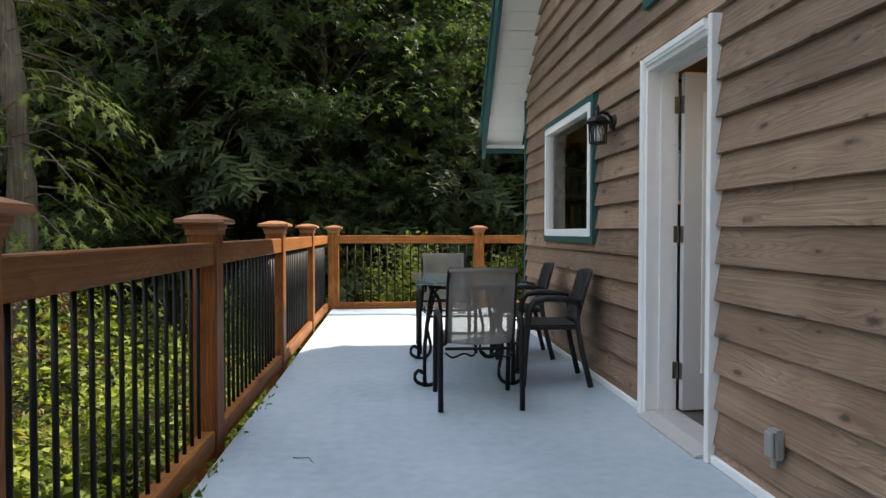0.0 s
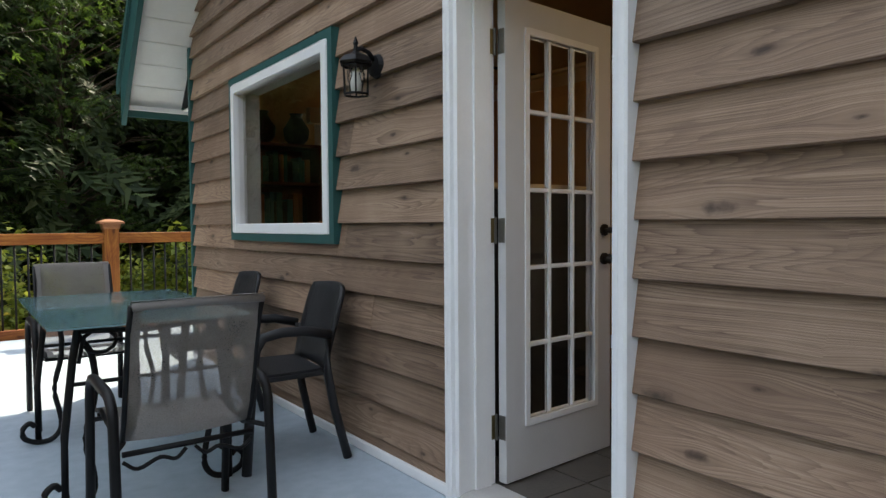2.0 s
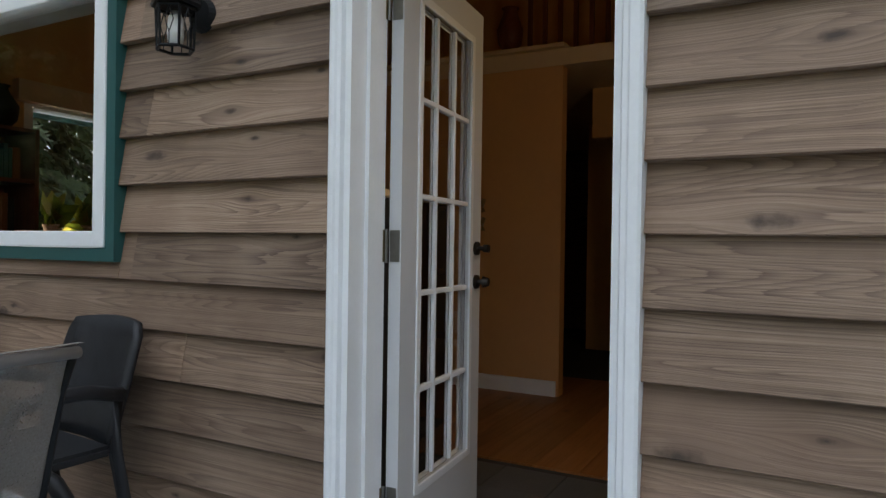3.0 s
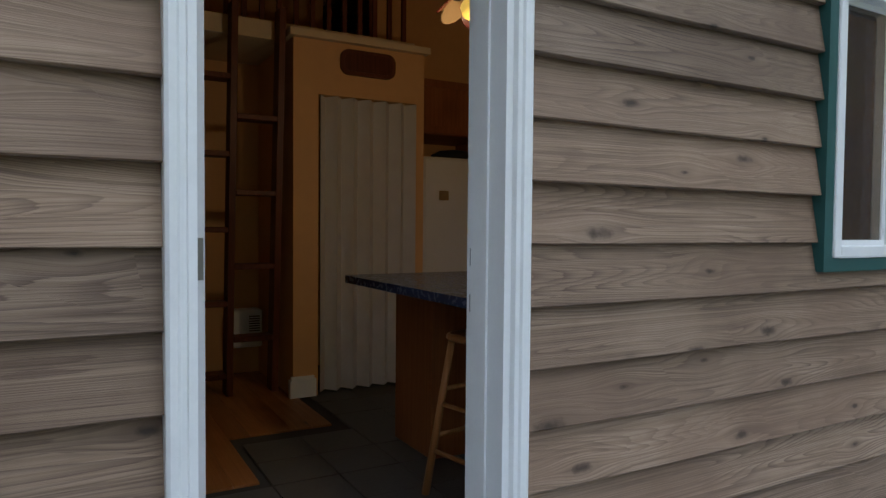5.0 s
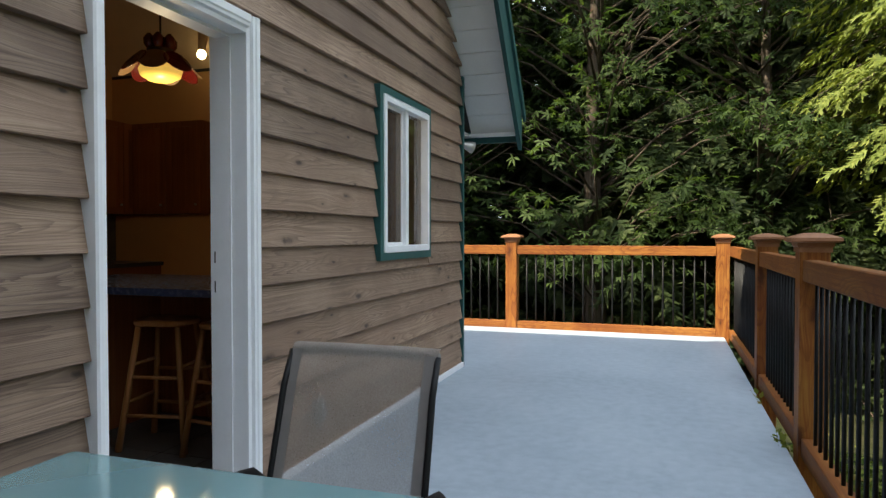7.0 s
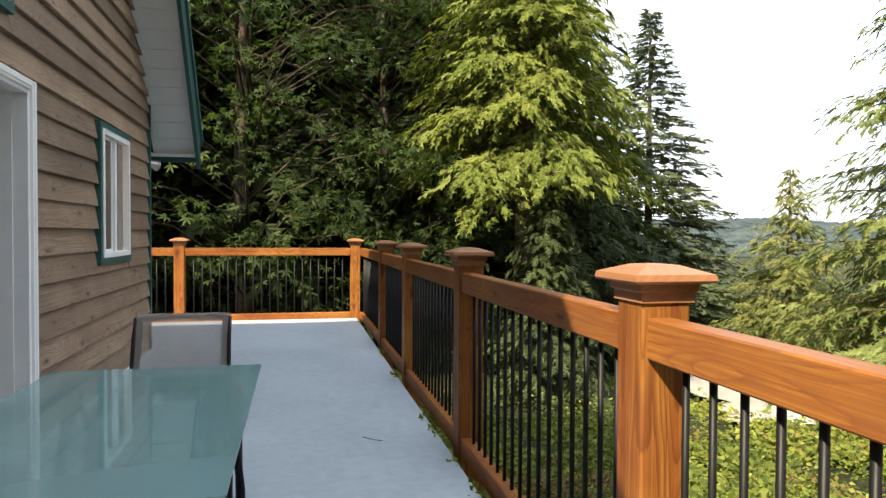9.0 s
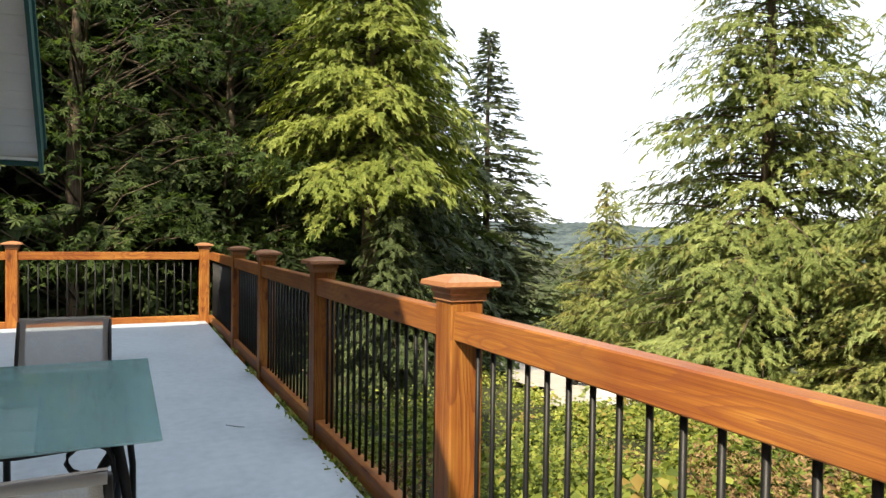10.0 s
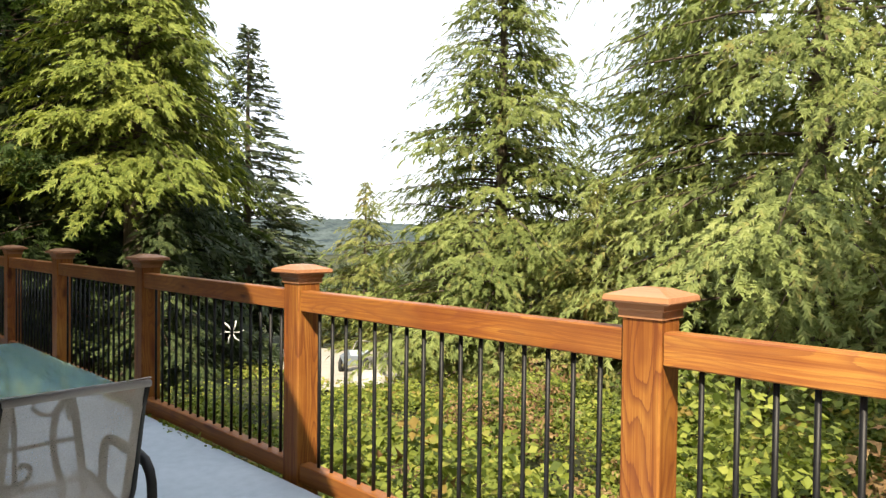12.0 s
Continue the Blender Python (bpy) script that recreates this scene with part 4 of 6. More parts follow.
# dark forest beyond the far end
again(maple_a, -1.6, 16.0, 70, 0.95)
again(maple_a, 1.6, 15.2, 160, 0.52)
again(maple_a, -0.4, 19.5, 260, 1.2)
again(maple_a, -1.5, 14.8, 300, 0.8)
again(maple_a, -4.4, 14.0, 20, 0.85)
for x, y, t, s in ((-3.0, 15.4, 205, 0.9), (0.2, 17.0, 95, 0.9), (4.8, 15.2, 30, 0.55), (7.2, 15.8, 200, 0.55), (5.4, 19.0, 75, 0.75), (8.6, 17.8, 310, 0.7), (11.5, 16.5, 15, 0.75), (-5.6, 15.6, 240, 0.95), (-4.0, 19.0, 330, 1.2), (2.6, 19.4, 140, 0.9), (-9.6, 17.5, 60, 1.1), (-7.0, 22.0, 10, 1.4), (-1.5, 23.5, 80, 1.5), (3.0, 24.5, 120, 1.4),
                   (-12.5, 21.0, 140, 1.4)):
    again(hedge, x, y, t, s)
old = plant(conifer("cedar_tree", 16, 13.0, 2.3, 90, 12, 0.22, "old cedar with a pale mossy trunk and dead twigs", mat=GOLD_LEAF, droop=0.7, gap=0.35, low=0.16, hang=1.3, bark=PALE_BARK, bow=0.22), -5.35, 9.9, 0)
bm = bmesh.new()
rt = np.random.RandomState(5)
for i in range(46):
    a, z, L = rt.rand() * 6.283, rt.uniform(1.2, 7.5), rt.uniform(0.5, 1.3)
    cx, sy = math.cos(a), math.sin(a)
    tube(bm, [(0.1 * cx, 0.1 * sy, z), (0.55 * L * cx, 0.55 * L * sy, z + 0.10 * L), (L * cx + 0.1 * rt.randn(), L * sy + 0.1 * rt.randn(), z - 0.22 * L)], 0.011, 4, 0.003)
part("deadwood", bm, PALE_BARK, old, "pale dry dead twigs", smooth=True)["kind"] = "stuff"


def undergrowth(name, seed, count, area, size, rise, mat, label, bushes=0.55, tmpl=None):
    """Leafy bushes of many sizes with low growth and shaded gaps between them."""
    r = np.random.RandomState(seed)
    ax, bx, ay, by = area
    nb = max(8, int((bx - ax) * (by - ay) * bushes))
    P, S = [], []
    while len(P) < nb:
        x, y = r.uniform(ax, bx), r.uniform(ay, by)
        if on_drive(x, y):
            continue
        R = r.uniform(0.35, 0.95)
        H = rise * r.uniform(0.25, 1.3) * (0.28 + 0.72 * max(0.0, min(1.0, (y - 0.5) / 4.0)))
        leafsize = size * r.uniform(0.65, 1.35)
        n = int(count / nb * 0.85 * (R / 0.65) ** 2)
        a, q = r.rand(n) * 6.283, np.sqrt(r.rand(n))
        dome = np.sqrt(np.maximum(0.0, 1 - q ** 2)) * (0.78 + 0.22 * np.cos(a * r.randint(3, 6) + r.rand() * 6))
        z = H * (0.12 + 0.88 * dome) * (1 - 0.45 * r.rand(n) ** 2.5) + 0.06 * r.randn(n)
        xx, yy = x + R * q * np.cos(a) * r.uniform(0.8, 1.3), y + R * q * np.sin(a)
        g = np.array([ground_z(u, w) for u, w in zip(xx, yy)])
        P.append(np.stack([xx, yy, g + z], 1)), S.append(leafsize * r.uniform(0.55, 1.3, n))
    n = int(count * 0.15)
    xx, yy = r.uniform(ax, bx, n), r.uniform(ay, by, n)
    keep = np.array([not on_drive(u, w) for u, w in zip(xx, yy)])
    xx, yy = xx[keep], yy[keep]
    g = np.array([ground_z(u, w) for u, w in zip(xx, yy)])
    P.append(np.stack([xx, yy, g + 0.15 + 0.25 * rise * r.rand(len(xx))], 1)), S.append(size * r.uniform(0.5, 1.1, len(xx)))
    pos, S = np.concatenate(P), np.concatenate(S)
    inside = (pos[:, 0] < bx + 0.05) & (pos[:, 1] > ay - 1.0)
    pos, S = pos[inside], S[inside]
    n = len(pos)
    x = r.randn(n, 3)
    x[:, 2] = x[:, 2] * 0.3 - 0.2
    up = r.randn(n, 3) * 0.6 + np.array([0.40, 0.35, 0.9])
    v, f = scatter(*(tmpl or OVAL), pos, x, up, S)
    return tagged(soup(name, v, f, mat), label, "undergrowth", kind="stuff")


DRY_LEAF = leaf("dry_bracken", (0.09, 0.050, 0.022), (0.19, 0.120, 0.055), (0.33, 0.24, 0.12), translucent=0.2)
undergrowth("bramble_thicket", 31, 88000, (-9.5, -1.15, -3.5, 12.5), 0.085, 1.45, BUSH_LEAF, "sunlit yellow-green bramble leaves below the railing")
undergrowth("bramble_thicket", 32, 20000, (-14.0, -7.0, -8.0, 8.0), 0.13, 1.0, BUSH_LEAF, "sunlit yellow-green bramble leaves down the slope")
undergrowth("bramble_thicket", 33, 12000, (-1.2, 5.0, 10.2, 13.5), 0.11, 1.5, BUSH_LEAF, "leafy shrubs beyond the deck's end")
undergrowth("dry_bracken", 35, 2600, (-7.5, -1.5, 1.0, 8.5), 0.17, 1.5, DRY_LEAF, "rust-brown dry bracken among the brambles", bushes=0.16, tmpl=NEEDLE)


def far_woods(seed, count):
    """The wooded valley between the garden and the hills."""
    r = np.random.RandomState(seed)
    P, X, U, S = [], [], [], []
    for i in range(count):
        az, d = radians(r.uniform(186, 268) if i % 2 else r.uniform(218, 246)), r.uniform(34, 200)
        x0, y0 = d * math.cos(az), 4 + d * math.sin(az)
        h = r.uniform(5.0, 8.5) if d > 60 else r.uniform(3.0, 5.0)
        n = 36
        t = np.sqrt(r.rand(n))
        a = r.rand(n) * 6.283
        R = 0.24 * h * t
        P.append(np.stack([x0 + R * np.cos(a), y0 + R * np.sin(a), ground_z(x0, y0) + h * (1 - t) + 0.2], 1))
        X.append(np.stack([np.cos(a), np.sin(a), -0.7 + 0 * a], 1))
        U.append(r.randn(n, 3) * 0.3 + np.array([0, 0, 1.0]))
        S.append(r.uniform(1.0, 2.1, n) * h / 7)
    v, f = scatter(*NEEDLE, np.concatenate(P), np.concatenate(X), np.concatenate(U), np.concatenate(S))
    return tagged(soup("far_woods", v, f, SHADED_FIR_LEAF), "wooded valley of mixed conifers in the distance", "woods", kind="stuff")


far_woods(41, 430)

undergrowth("edge_weeds", 34, 2600, (-1.35, -0.93, -0.6, 8.0), 0.075, 1.25, BUSH_LEAF, "small green weeds growing up along the deck's edge")

# garden cart and pale rocks in the clearing
cart = thing("garden_cart", "small blue-grey garden cart standing on the gravel", "cart")
CART = plain("blue_grey_cart", (0.20, 0.24, 0.30), 0.4)
bm = bmesh.new()
lo = [bm.verts.new(p) for p in ((-0.32, -0.20, 0.24), (0.32, -0.20, 0.24), (0.32, 0.20, 0.24), (-0.32, 0.20, 0.24))]
hi = [bm.verts.new(p) for p in ((-0.45, -0.30, 0.52), (0.45, -0.30, 0.52), (0.45, 0.30, 0.52), (-0.45, 0.30, 0.52))]
li = [bm.verts.new((v.co.x * 0.93, v.co.y * 0.91, 0.52)) for v in hi]
bi = [bm.verts.new((v.co.x * 0.93, v.co.y * 0.91, 0.27)) for v in lo]
bm.faces.new(lo[::-1]), bm.faces.new(bi)
for ra, rb in ((lo, hi), (hi, li), (li, bi)):
    for k in range(4):
        bm.faces.new((ra[k], ra[(k + 1) % 4], rb[(k + 1) % 4], rb[k]))
part("tub", bm, CART, cart)
bm = bmesh.new()
tube(bm, [(-0.40, -0.22, 0.42), (-0.85, -0.20, 0.70), (-0.88, 0.0, 0.72), (-0.85, 0.20, 0.70), (-0.40, 0.22, 0.42)], 0.016, 8)
part("handle", bm, STEEL, cart, smooth=True)
for wy in (-0.34, 0.34):
    bm = bmesh.new()
    tube(bm, [(0.10, wy - 0.04, 0.20), (0.10, wy + 0.04, 0.20)], 0.20, 18)
    w = part("wheel", bm, DARK, cart)
    bm = bmesh.new()
    tube(bm, [(0.10, wy - 0.045, 0.20), (0.10, wy + 0.045, 0.20)], 0.10, 14)
    part("rim", bm, STEEL, w)
cart.matrix_basis = pose(-10.4, -5.6, ground_z(-10.4, -5.6) + 0.15, 0, 0, 35)
ROCK = plain("pale_rock", (0.36, 0.34, 0.31), 0.9, var=0.2, scale=3.0, bump=0.4)
for k, (x, y, s) in enumerate(((-9.0, -3.3, 0.40), (-9.6, -4.3, 0.30), (-8.4, -2.5, 0.32), (-10.3, -4.6, 0.26))):
    bm = bmesh.new()
    bmesh.ops.create_icosphere(bm, subdivisions=3, radius=s)
    for v in bm.verts:
        v.co = v.co * (1 + 0.30 * noise.noise(v.co * 2.2 + Vector((k * 5, 0, 0)))) * Vector((1.2, 0.8, 0.55)).length / 1.5
        v.co.z *= 0.6
    o = part("boulder", bm, ROCK, smooth=True)
    o.location = (x, y, ground_z(x, y) + 0.25 * s + 0.12)
    tagged(o, "pale weathered boulder among the brambles", "boulder", "boulders in the clearing")

# pale pinwheel on a stake below the railing
spinner = thing("garden_pinwheel", "pale garden pinwheel on a thin stake", "pinwheel")
PALE = plain("pale_plastic", (0.6, 0.6, 0.6), 0.5)
bm = bmesh.new()
tube(bm, [(0, 0, -0.9), (0, 0, 0.95)], 0.012, 8)
part("stake", bm, PALE, spinner)
for k in range(6):
    bm = bmesh.new()
    a = k * 1.0472
    tube(bm, [(0.03, 0.03 * math.cos(a), 0.95 + 0.03 * math.sin(a)), (0.05, 0.15 * math.cos(a), 0.95 + 0.15 * math.sin(a)), (0.03, 0.28 * math.cos(a + 0.2), 0.95 + 0.28 * math.sin(a + 0.2))], 0.010, 6, 0.020)
    part("blade", bm, PALE, spinner, smooth=True)
spinner.matrix_basis = pose(-6.6, -5.4, -1.9, 0, 0, 40)

r_ = np.random.RandomState(77)
P = []
for y0, y1, n in ((1.25, 1.65, 60), (2.85, 3.4, 70), (3.7, 5.0, 110), (0.2, 0.6, 25)):
    P += [(r_.uniform(-0.785, -0.735), r_.uniform(y0, y1), r_.uniform(-0.09, 0.012)) for _ in range(n)]
P = np.array(P)
xx = r_.randn(len(P), 3) * 0.5 + np.array([0.25, 0, 0.7])
vv, ff = scatter(*OVAL, P, xx, r_.randn(len(P), 3), 0.05 * r_.uniform(0.5, 1.2, len(P)))
tagged(soup("edge_weeds", vv, ff, BUSH_LEAF), "small weeds in the gap beside the deck's edge", "weeds", kind="stuff")
# ---------------------------------------------------------------- deck furniture
def sling_cloth():
    m = Nodes("beige_mesh_sling", 0.75, spec=0.2)
    vec = m.coords()
    w = m.noise(vec, 260.0, 2.0)
    a = m.noise(vec, 6.0, 3.0)
    m.colour(m.ramp(m.math("ADD", m.math("MULTIPLY", w, 0.6), m.math("MULTIPLY", a, 0.4)), [(0.35, (0.23, 0.205, 0.18)), (0.65, (0.33, 0.30, 0.27))]))
    tr = m.n("BsdfTransparent")
    mx = m.n("MixShader")
    mx.inputs[0].default_value = 0.60
    m.link(tr.outputs[0], mx.inputs[1])
    m.link(m.b.outputs[0], mx.inputs[2])
    m.link(mx.outputs[0], m.out.inputs["Surface"])
    return m.mat


SLING = sling_cloth()
HEM = plain("grey_sling_hem", (0.20, 0.185, 0.175), 0.8)


def sling_chair(at, turn, label):
    c = thing("sling_chair", label, "chair", "chairs round the table")
    W = 0.237
    for s in (-1, 1):
        x = s * (W + 0.015)
        bm = bmesh.new()
        tube(bm, [(x, 0.0, 0.004), (x, 0.02, 0.30), (x, 0.035, 0.50), (x, 0.05, 0.535), (x, 0.085, 0.562), (x, 0.14, 0.572), (x, 0.36, 0.574), (x, 0.43, 0.562),
                  (x, 0.465, 0.535), (x, 0.48, 0.48), (x, 0.50, 0.30), (x, 0.53, 0.004)], 0.021, 8, flat=0.8)
        part("leg_and_arm", bm, BLACK, c, smooth=True)
        bm = bmesh.new()
        x = s * (W - 0.025)
        tube(bm, [(x, 0.60, 0.405), (x, 0.52, 0.425), (x, 0.18, 0.385), (x, 0.12, 0.41), (x, 0.085, 0.48), (x * 0.985, 0.00, 0.78), (x * 0.98, -0.045, 0.868)], 0.009, 8)
        part("side_rail", bm, BLACK, c, smooth=True)
        for y, z in ((0.03, 0.40), (0.49, 0.40)):
            bm = bmesh.new()
            tube(bm, [(s * (W + 0.012), y, z), (s * (W - 0.03), y + 0.10 * (1 if y < 0.2 else 0), z)], 0.009, 6)
            part("bracket", bm, BLACK, c)
    bm = bmesh.new()
    tube(bm, [(-W + 0.03, -0.058, 0.866), (0, -0.074, 0.871), (W - 0.03, -0.058, 0.866)], 0.0125, 8)
    part("top_rail", bm, HEM, c, "dark fabric-wrapped top rail", smooth=True)
    for y, z in ((0.10, 0.37), (0.56, 0.395)):
        bm = bmesh.new()
        tube(bm, [(-W + 0.02, y, z), (W - 0.02, y, z)], 0.010, 8)
        part("cross_bar", bm, BLACK, c, smooth=True)
    for s in (-1, 1):
        bm = bmesh.new()
        tube(bm, flowing([(s * 0.215, 0.10, 0.345), (s * 0.17, 0.10, 0.315), (s * 0.10, 0.10, 0.34), (s * 0.05, 0.10, 0.325), (s * 0.015, 0.10, 0.355)]), 0.007, 6)
        part("scroll", bm, BLACK, c, smooth=True)
    prof = [(0.60, 0.412), (0.50, 0.425), (0.35, 0.400), (0.20, 0.388), (0.13, 0.405), (0.095, 0.46), (0.06, 0.56), (0.025, 0.68), (-0.01, 0.79), (-0.042, 0.872), (-0.056, 0.886), (-0.074, 0.886)]
    bm = bmesh.new()
    rows = []
    for k, (y, z) in enumerate(prof):
        rows.append([bm.verts.new((u * (W - 0.028), y + 0.012 * (1 - u * u) * (-1 if k > 5 else 0), z - 0.012 * (1 - u * u) * (1 if k <= 4 else 0))) for u in np.linspace(-1, 1, 9)])
    for a, b in zip(rows, rows[1:]):
        for j in range(8):
            bm.faces.new((a[j], a[j + 1], b[j + 1], b[j]))
    part("sling", bm, SLING, c, "beige woven mesh seat and back", smooth=True)
    for s in (-1, 1):
        bm = bmesh.new()
        strip = [[bm.verts.new((s * (W - q), y + (0.004 if k > 4 else 0), z + (0.003 if k <= 5 else 0))) for q in (0.030, 0.062)] for k, (y, z) in enumerate(prof[:10])]
        for a, b in zip(strip, strip[1:]):
            bm.faces.new((a[0], a[1], b[1], b[0]))
        part("hem", bm, HEM, c)
    c.matrix_basis = pose(at[0], at[1], 0, 0, 0, turn)
    return c


sling_chair((0.618, 4.145), 0, "black metal sling chair with beige mesh, at the table's end")
sling_chair((0.575, 6.61), 180, "black metal sling chair with beige mesh, in the sun")


def wicker():
    m = Nodes("charcoal_wicker_resin", 0.5, spec=0.4)
    vec = m.coords()
    br = m.n("TexBrick", Scale=24.0)
    br.inputs["Mortar Size"].default_value = 0.03
    mp = m.n("Mapping")
    mp.inputs["Rotation"].default_value = (radians(90), 0, radians(90))
    m.link(vec, mp.inputs["Vector"])
    m.link(mp.outputs[0], br.inputs["Vector"])
    f = m.noise(vec, 20.0, 3.0)
    m.colour(m.ramp(f, [(0.3, (0.013, 0.013, 0.015)), (0.7, (0.024, 0.025, 0.028))]))
    m.bump(br.outputs["Fac"], 1.0, 0.008)
    return m.mat


WICKER = wicker()


def resin_chair(at, turn, label):
    """Moulded armchair; local +y is its front."""
    c = thing("resin_chair", label, "chair", "chairs round the table")
    for s in (-1, 1):
        bm = bmesh.new()
        tube(bm, [(s * 0.215, 0.44, 0.004), (s * 0.225, 0.425, 0.25), (s * 0.235, 0.41, 0.44), (s * 0.245, 0.40, 0.56), (s * 0.248, 0.365, 0.615), (s * 0.250, 0.28, 0.632),
                  (s * 0.245, 0.16, 0.628), (s * 0.232, 0.045, 0.60)], 0.023, 8, flat=0.85)
        part("front_leg_and_arm", bm, RESIN, c, smooth=True)
        bm = bmesh.new()
        tube(bm, [(s * 0.235, -0.035, 0.004), (s * 0.222, 0.025, 0.25), (s * 0.215, 0.055, 0.42), (s * 0.215, 0.045, 0.60)], 0.021, 8)
        part("rear_leg", bm, RESIN, c, smooth=True)
    bm = bmesh.new()
    prism(bm, [(-0.215, 0.06), (0.215, 0.06), (0.235, 0.40), (0.20, 0.455), (-0.20, 0.455), (-0.235, 0.40)], "z", 0.405, 0.44)
    soften(bm, 0.012, 2)
    part("seat", bm, WICKER, c, smooth=False)
    bm = bmesh.new()
    box(bm, -0.22, 0.22, 0.40, 0.435, 0.345, 0.404)
    soften(bm, 0.008, 1)
    part("apron", bm, RESIN, c)
    bm = bmesh.new()
    front, rear = [], []
    for k in range(10):
        t = k / 9
        z = 0.43 + 0.385 * t
        y = 0.075 - 0.085 * t - 0.02 * t * t
        w = 0.205 + 0.012 * math.sin(3.1 * t) - (0.02 if k == 9 else 0)
        front.append([bm.verts.new((u * w, y - 0.030 * (1 - u * u), z + (0.012 * (1 - u * u) if k == 9 else 0))) for u in np.linspace(-1, 1, 9)])
        rear.append([bm.verts.new((u * w, y - 0.030 * (1 - u * u) - 0.022, z + (0.012 * (1 - u * u) if k == 9 else 0))) for u in np.linspace(-1, 1, 9)])
    for rows in (front, rear):
        for a, b in zip(rows, rows[1:]):
            for j in range(8):
                bm.faces.new((a[j], a[j + 1], b[j + 1], b[j]))
    for k in range(9):
        for j in (0, 8):
            bm.faces.new((front[k][j], front[k + 1][j], rear[k + 1][j], rear[k][j]))
    for j in range(8):
        for k in (0, 9):
            bm.faces.new((front[k][j], front[k][j + 1], rear[k][j + 1], rear[k][j]))
    part("backrest", bm, WICKER, c, "woven-pattern backrest", smooth=True)
    c.matrix_basis = pose(at[0], at[1], 0, 0, 0, turn)
    return c


resin_chair((1.455, 4.95), 85, "charcoal moulded resin armchair by the wall")
resin_chair((1.425, 5.97), 87, "charcoal moulded resin armchair under the window")

# glass table on scrolled iron legs
TX0, TX1, TY0, TY1, TZ = 0.238, 1.00, 4.65, 6.02, 0.742


def table_glass():
    m = Nodes("frosted_green_glass", 0.06, spec=0.6)
    vec = m.coords()
    m.colour((0.26, 0.42, 0.44))
    m.b.inputs["Coat Weight"].default_value = 0.6
    m.b.inputs["Coat Roughness"].default_value = 0.03
    m.link(m.math("MULTIPLY_ADD", m.noise(vec, 30.0, 3.0), 0.05, 0.04), m.b.inputs["Roughness"])
    tr = m.n("BsdfTransparent")
    tr.inputs["Color"].default_value = (0.66, 0.84, 0.84, 1)
    mx = m.n("MixShader")
    mx.inputs[0].default_value = 0.63
    m.link(tr.outputs[0], mx.inputs[1])
    m.link(m.b.outputs[0], mx.inputs[2])
    m.link(mx.outputs[0], m.out.inputs["Surface"])
    return m.mat


TABLE_GLASS = table_glass()
tab = thing("glass_table", "frosted green glass patio table on black scrolled iron legs", "table")


def rounded(x0, x1, y0, y1, r, n=6):
    pts = []
    for cx, cy, a0 in ((x1 - r, y1 - r, 0), (x0 + r, y1 - r, 90), (x0 + r, y0 + r, 180), (x1 - r, y0 + r, 270)):
        pts += [(cx + r * math.cos(radians(a0 + 90 * i / n)), cy + r * math.sin(radians(a0 + 90 * i / n))) for i in range(n + 1)]
    return pts


bm = bmesh.new()
prism(bm, rounded(TX0, TX1, TY0, TY1, 0.012, 3), "z", TZ - 0.006, TZ)
part("tabletop", bm, TABLE_GLASS, tab, "frosted green glass top")
bm = bmesh.new()
outer, inner = rounded(TX0 + 0.10, TX1 - 0.10, TY0 + 0.12, TY1 - 0.12, 0.09), rounded(TX0 + 0.128, TX1 - 0.128, TY0 + 0.148, TY1 - 0.148, 0.07)
for za in (TZ - 0.009,):
    lo, li = [bm.verts.new((x, y, za)) for x, y in outer], [bm.verts.new((x, y, za)) for x, y in inner]
    for j in range(len(lo)):
        bm.faces.new((lo[j], lo[(j + 1) % len(lo)], li[(j + 1) % len(li)], li[j]))
part("border_line", bm, plain("etched_band", (0.03, 0.12, 0.12), 0.6), tab, "darker etched border under the glass")
TL, TR, TB, TF = TX0 + 0.12, TX1 - 0.12, TY0 + 0.17, TY1 - 0.16
for lx, sx in ((TL, 1), (TR, -1)):
    for ly, sy in ((TB, 1), (TF, -1)):
        bm = bmesh.new()
        fx = lx - sx * 0.055
        tube(bm, [(lx, ly, TZ - 0.03), (lx - sx * 0.02, ly, 0.60), (fx, ly, 0.30), (fx, ly, 0.004)], 0.016, 6)
        part("leg", bm, BLACK, tab, smooth=True)
        bm = bmesh.new()
        pts = [(lx + sx * u, ly + sy * 0.012, z) for u, z in ((0.0, 0.69), (0.05, 0.60), (0.055, 0.45), (0.02, 0.28), (0.045, 0.13), (0.04, 0.06), (0.0, 0.018), (-0.06, 0.014),
                                                             (-0.115, 0.04), (-0.125, 0.085), (-0.095, 0.115), (-0.07, 0.095))]
        tube(bm, flowing(pts), 0.0135, 7)
        part("leg_scroll", bm, BLACK, tab, smooth=True)
        bm = bmesh.new()
        pts = [(lx, ly, 0.58)]
        for a in np.linspace(math.pi, -0.9 * math.pi, 12):
            pts.append((lx + sx * (0.075 + 0.06 * math.cos(a)), ly, 0.66 + 0.045 * math.sin(a)))
        tube(bm, pts, 0.008, 6)
        part("top_scroll", bm, BLACK, tab, smooth=True)
for ly in (TB, TF):
    bm = bmesh.new()
    tube(bm, [(TL, ly, TZ - 0.035), ((TL + TR) / 2, ly, TZ - 0.05), (TR, ly, TZ - 0.035)], 0.012, 6)
    part("end_rail", bm, BLACK, tab, smooth=True)
    bm = bmesh.new()
    tube(bm, [(TL - 0.03, ly, 0.50), (TR + 0.03, ly, 0.50)], 0.009, 6)
    part("end_rail", bm, BLACK, tab, smooth=True)
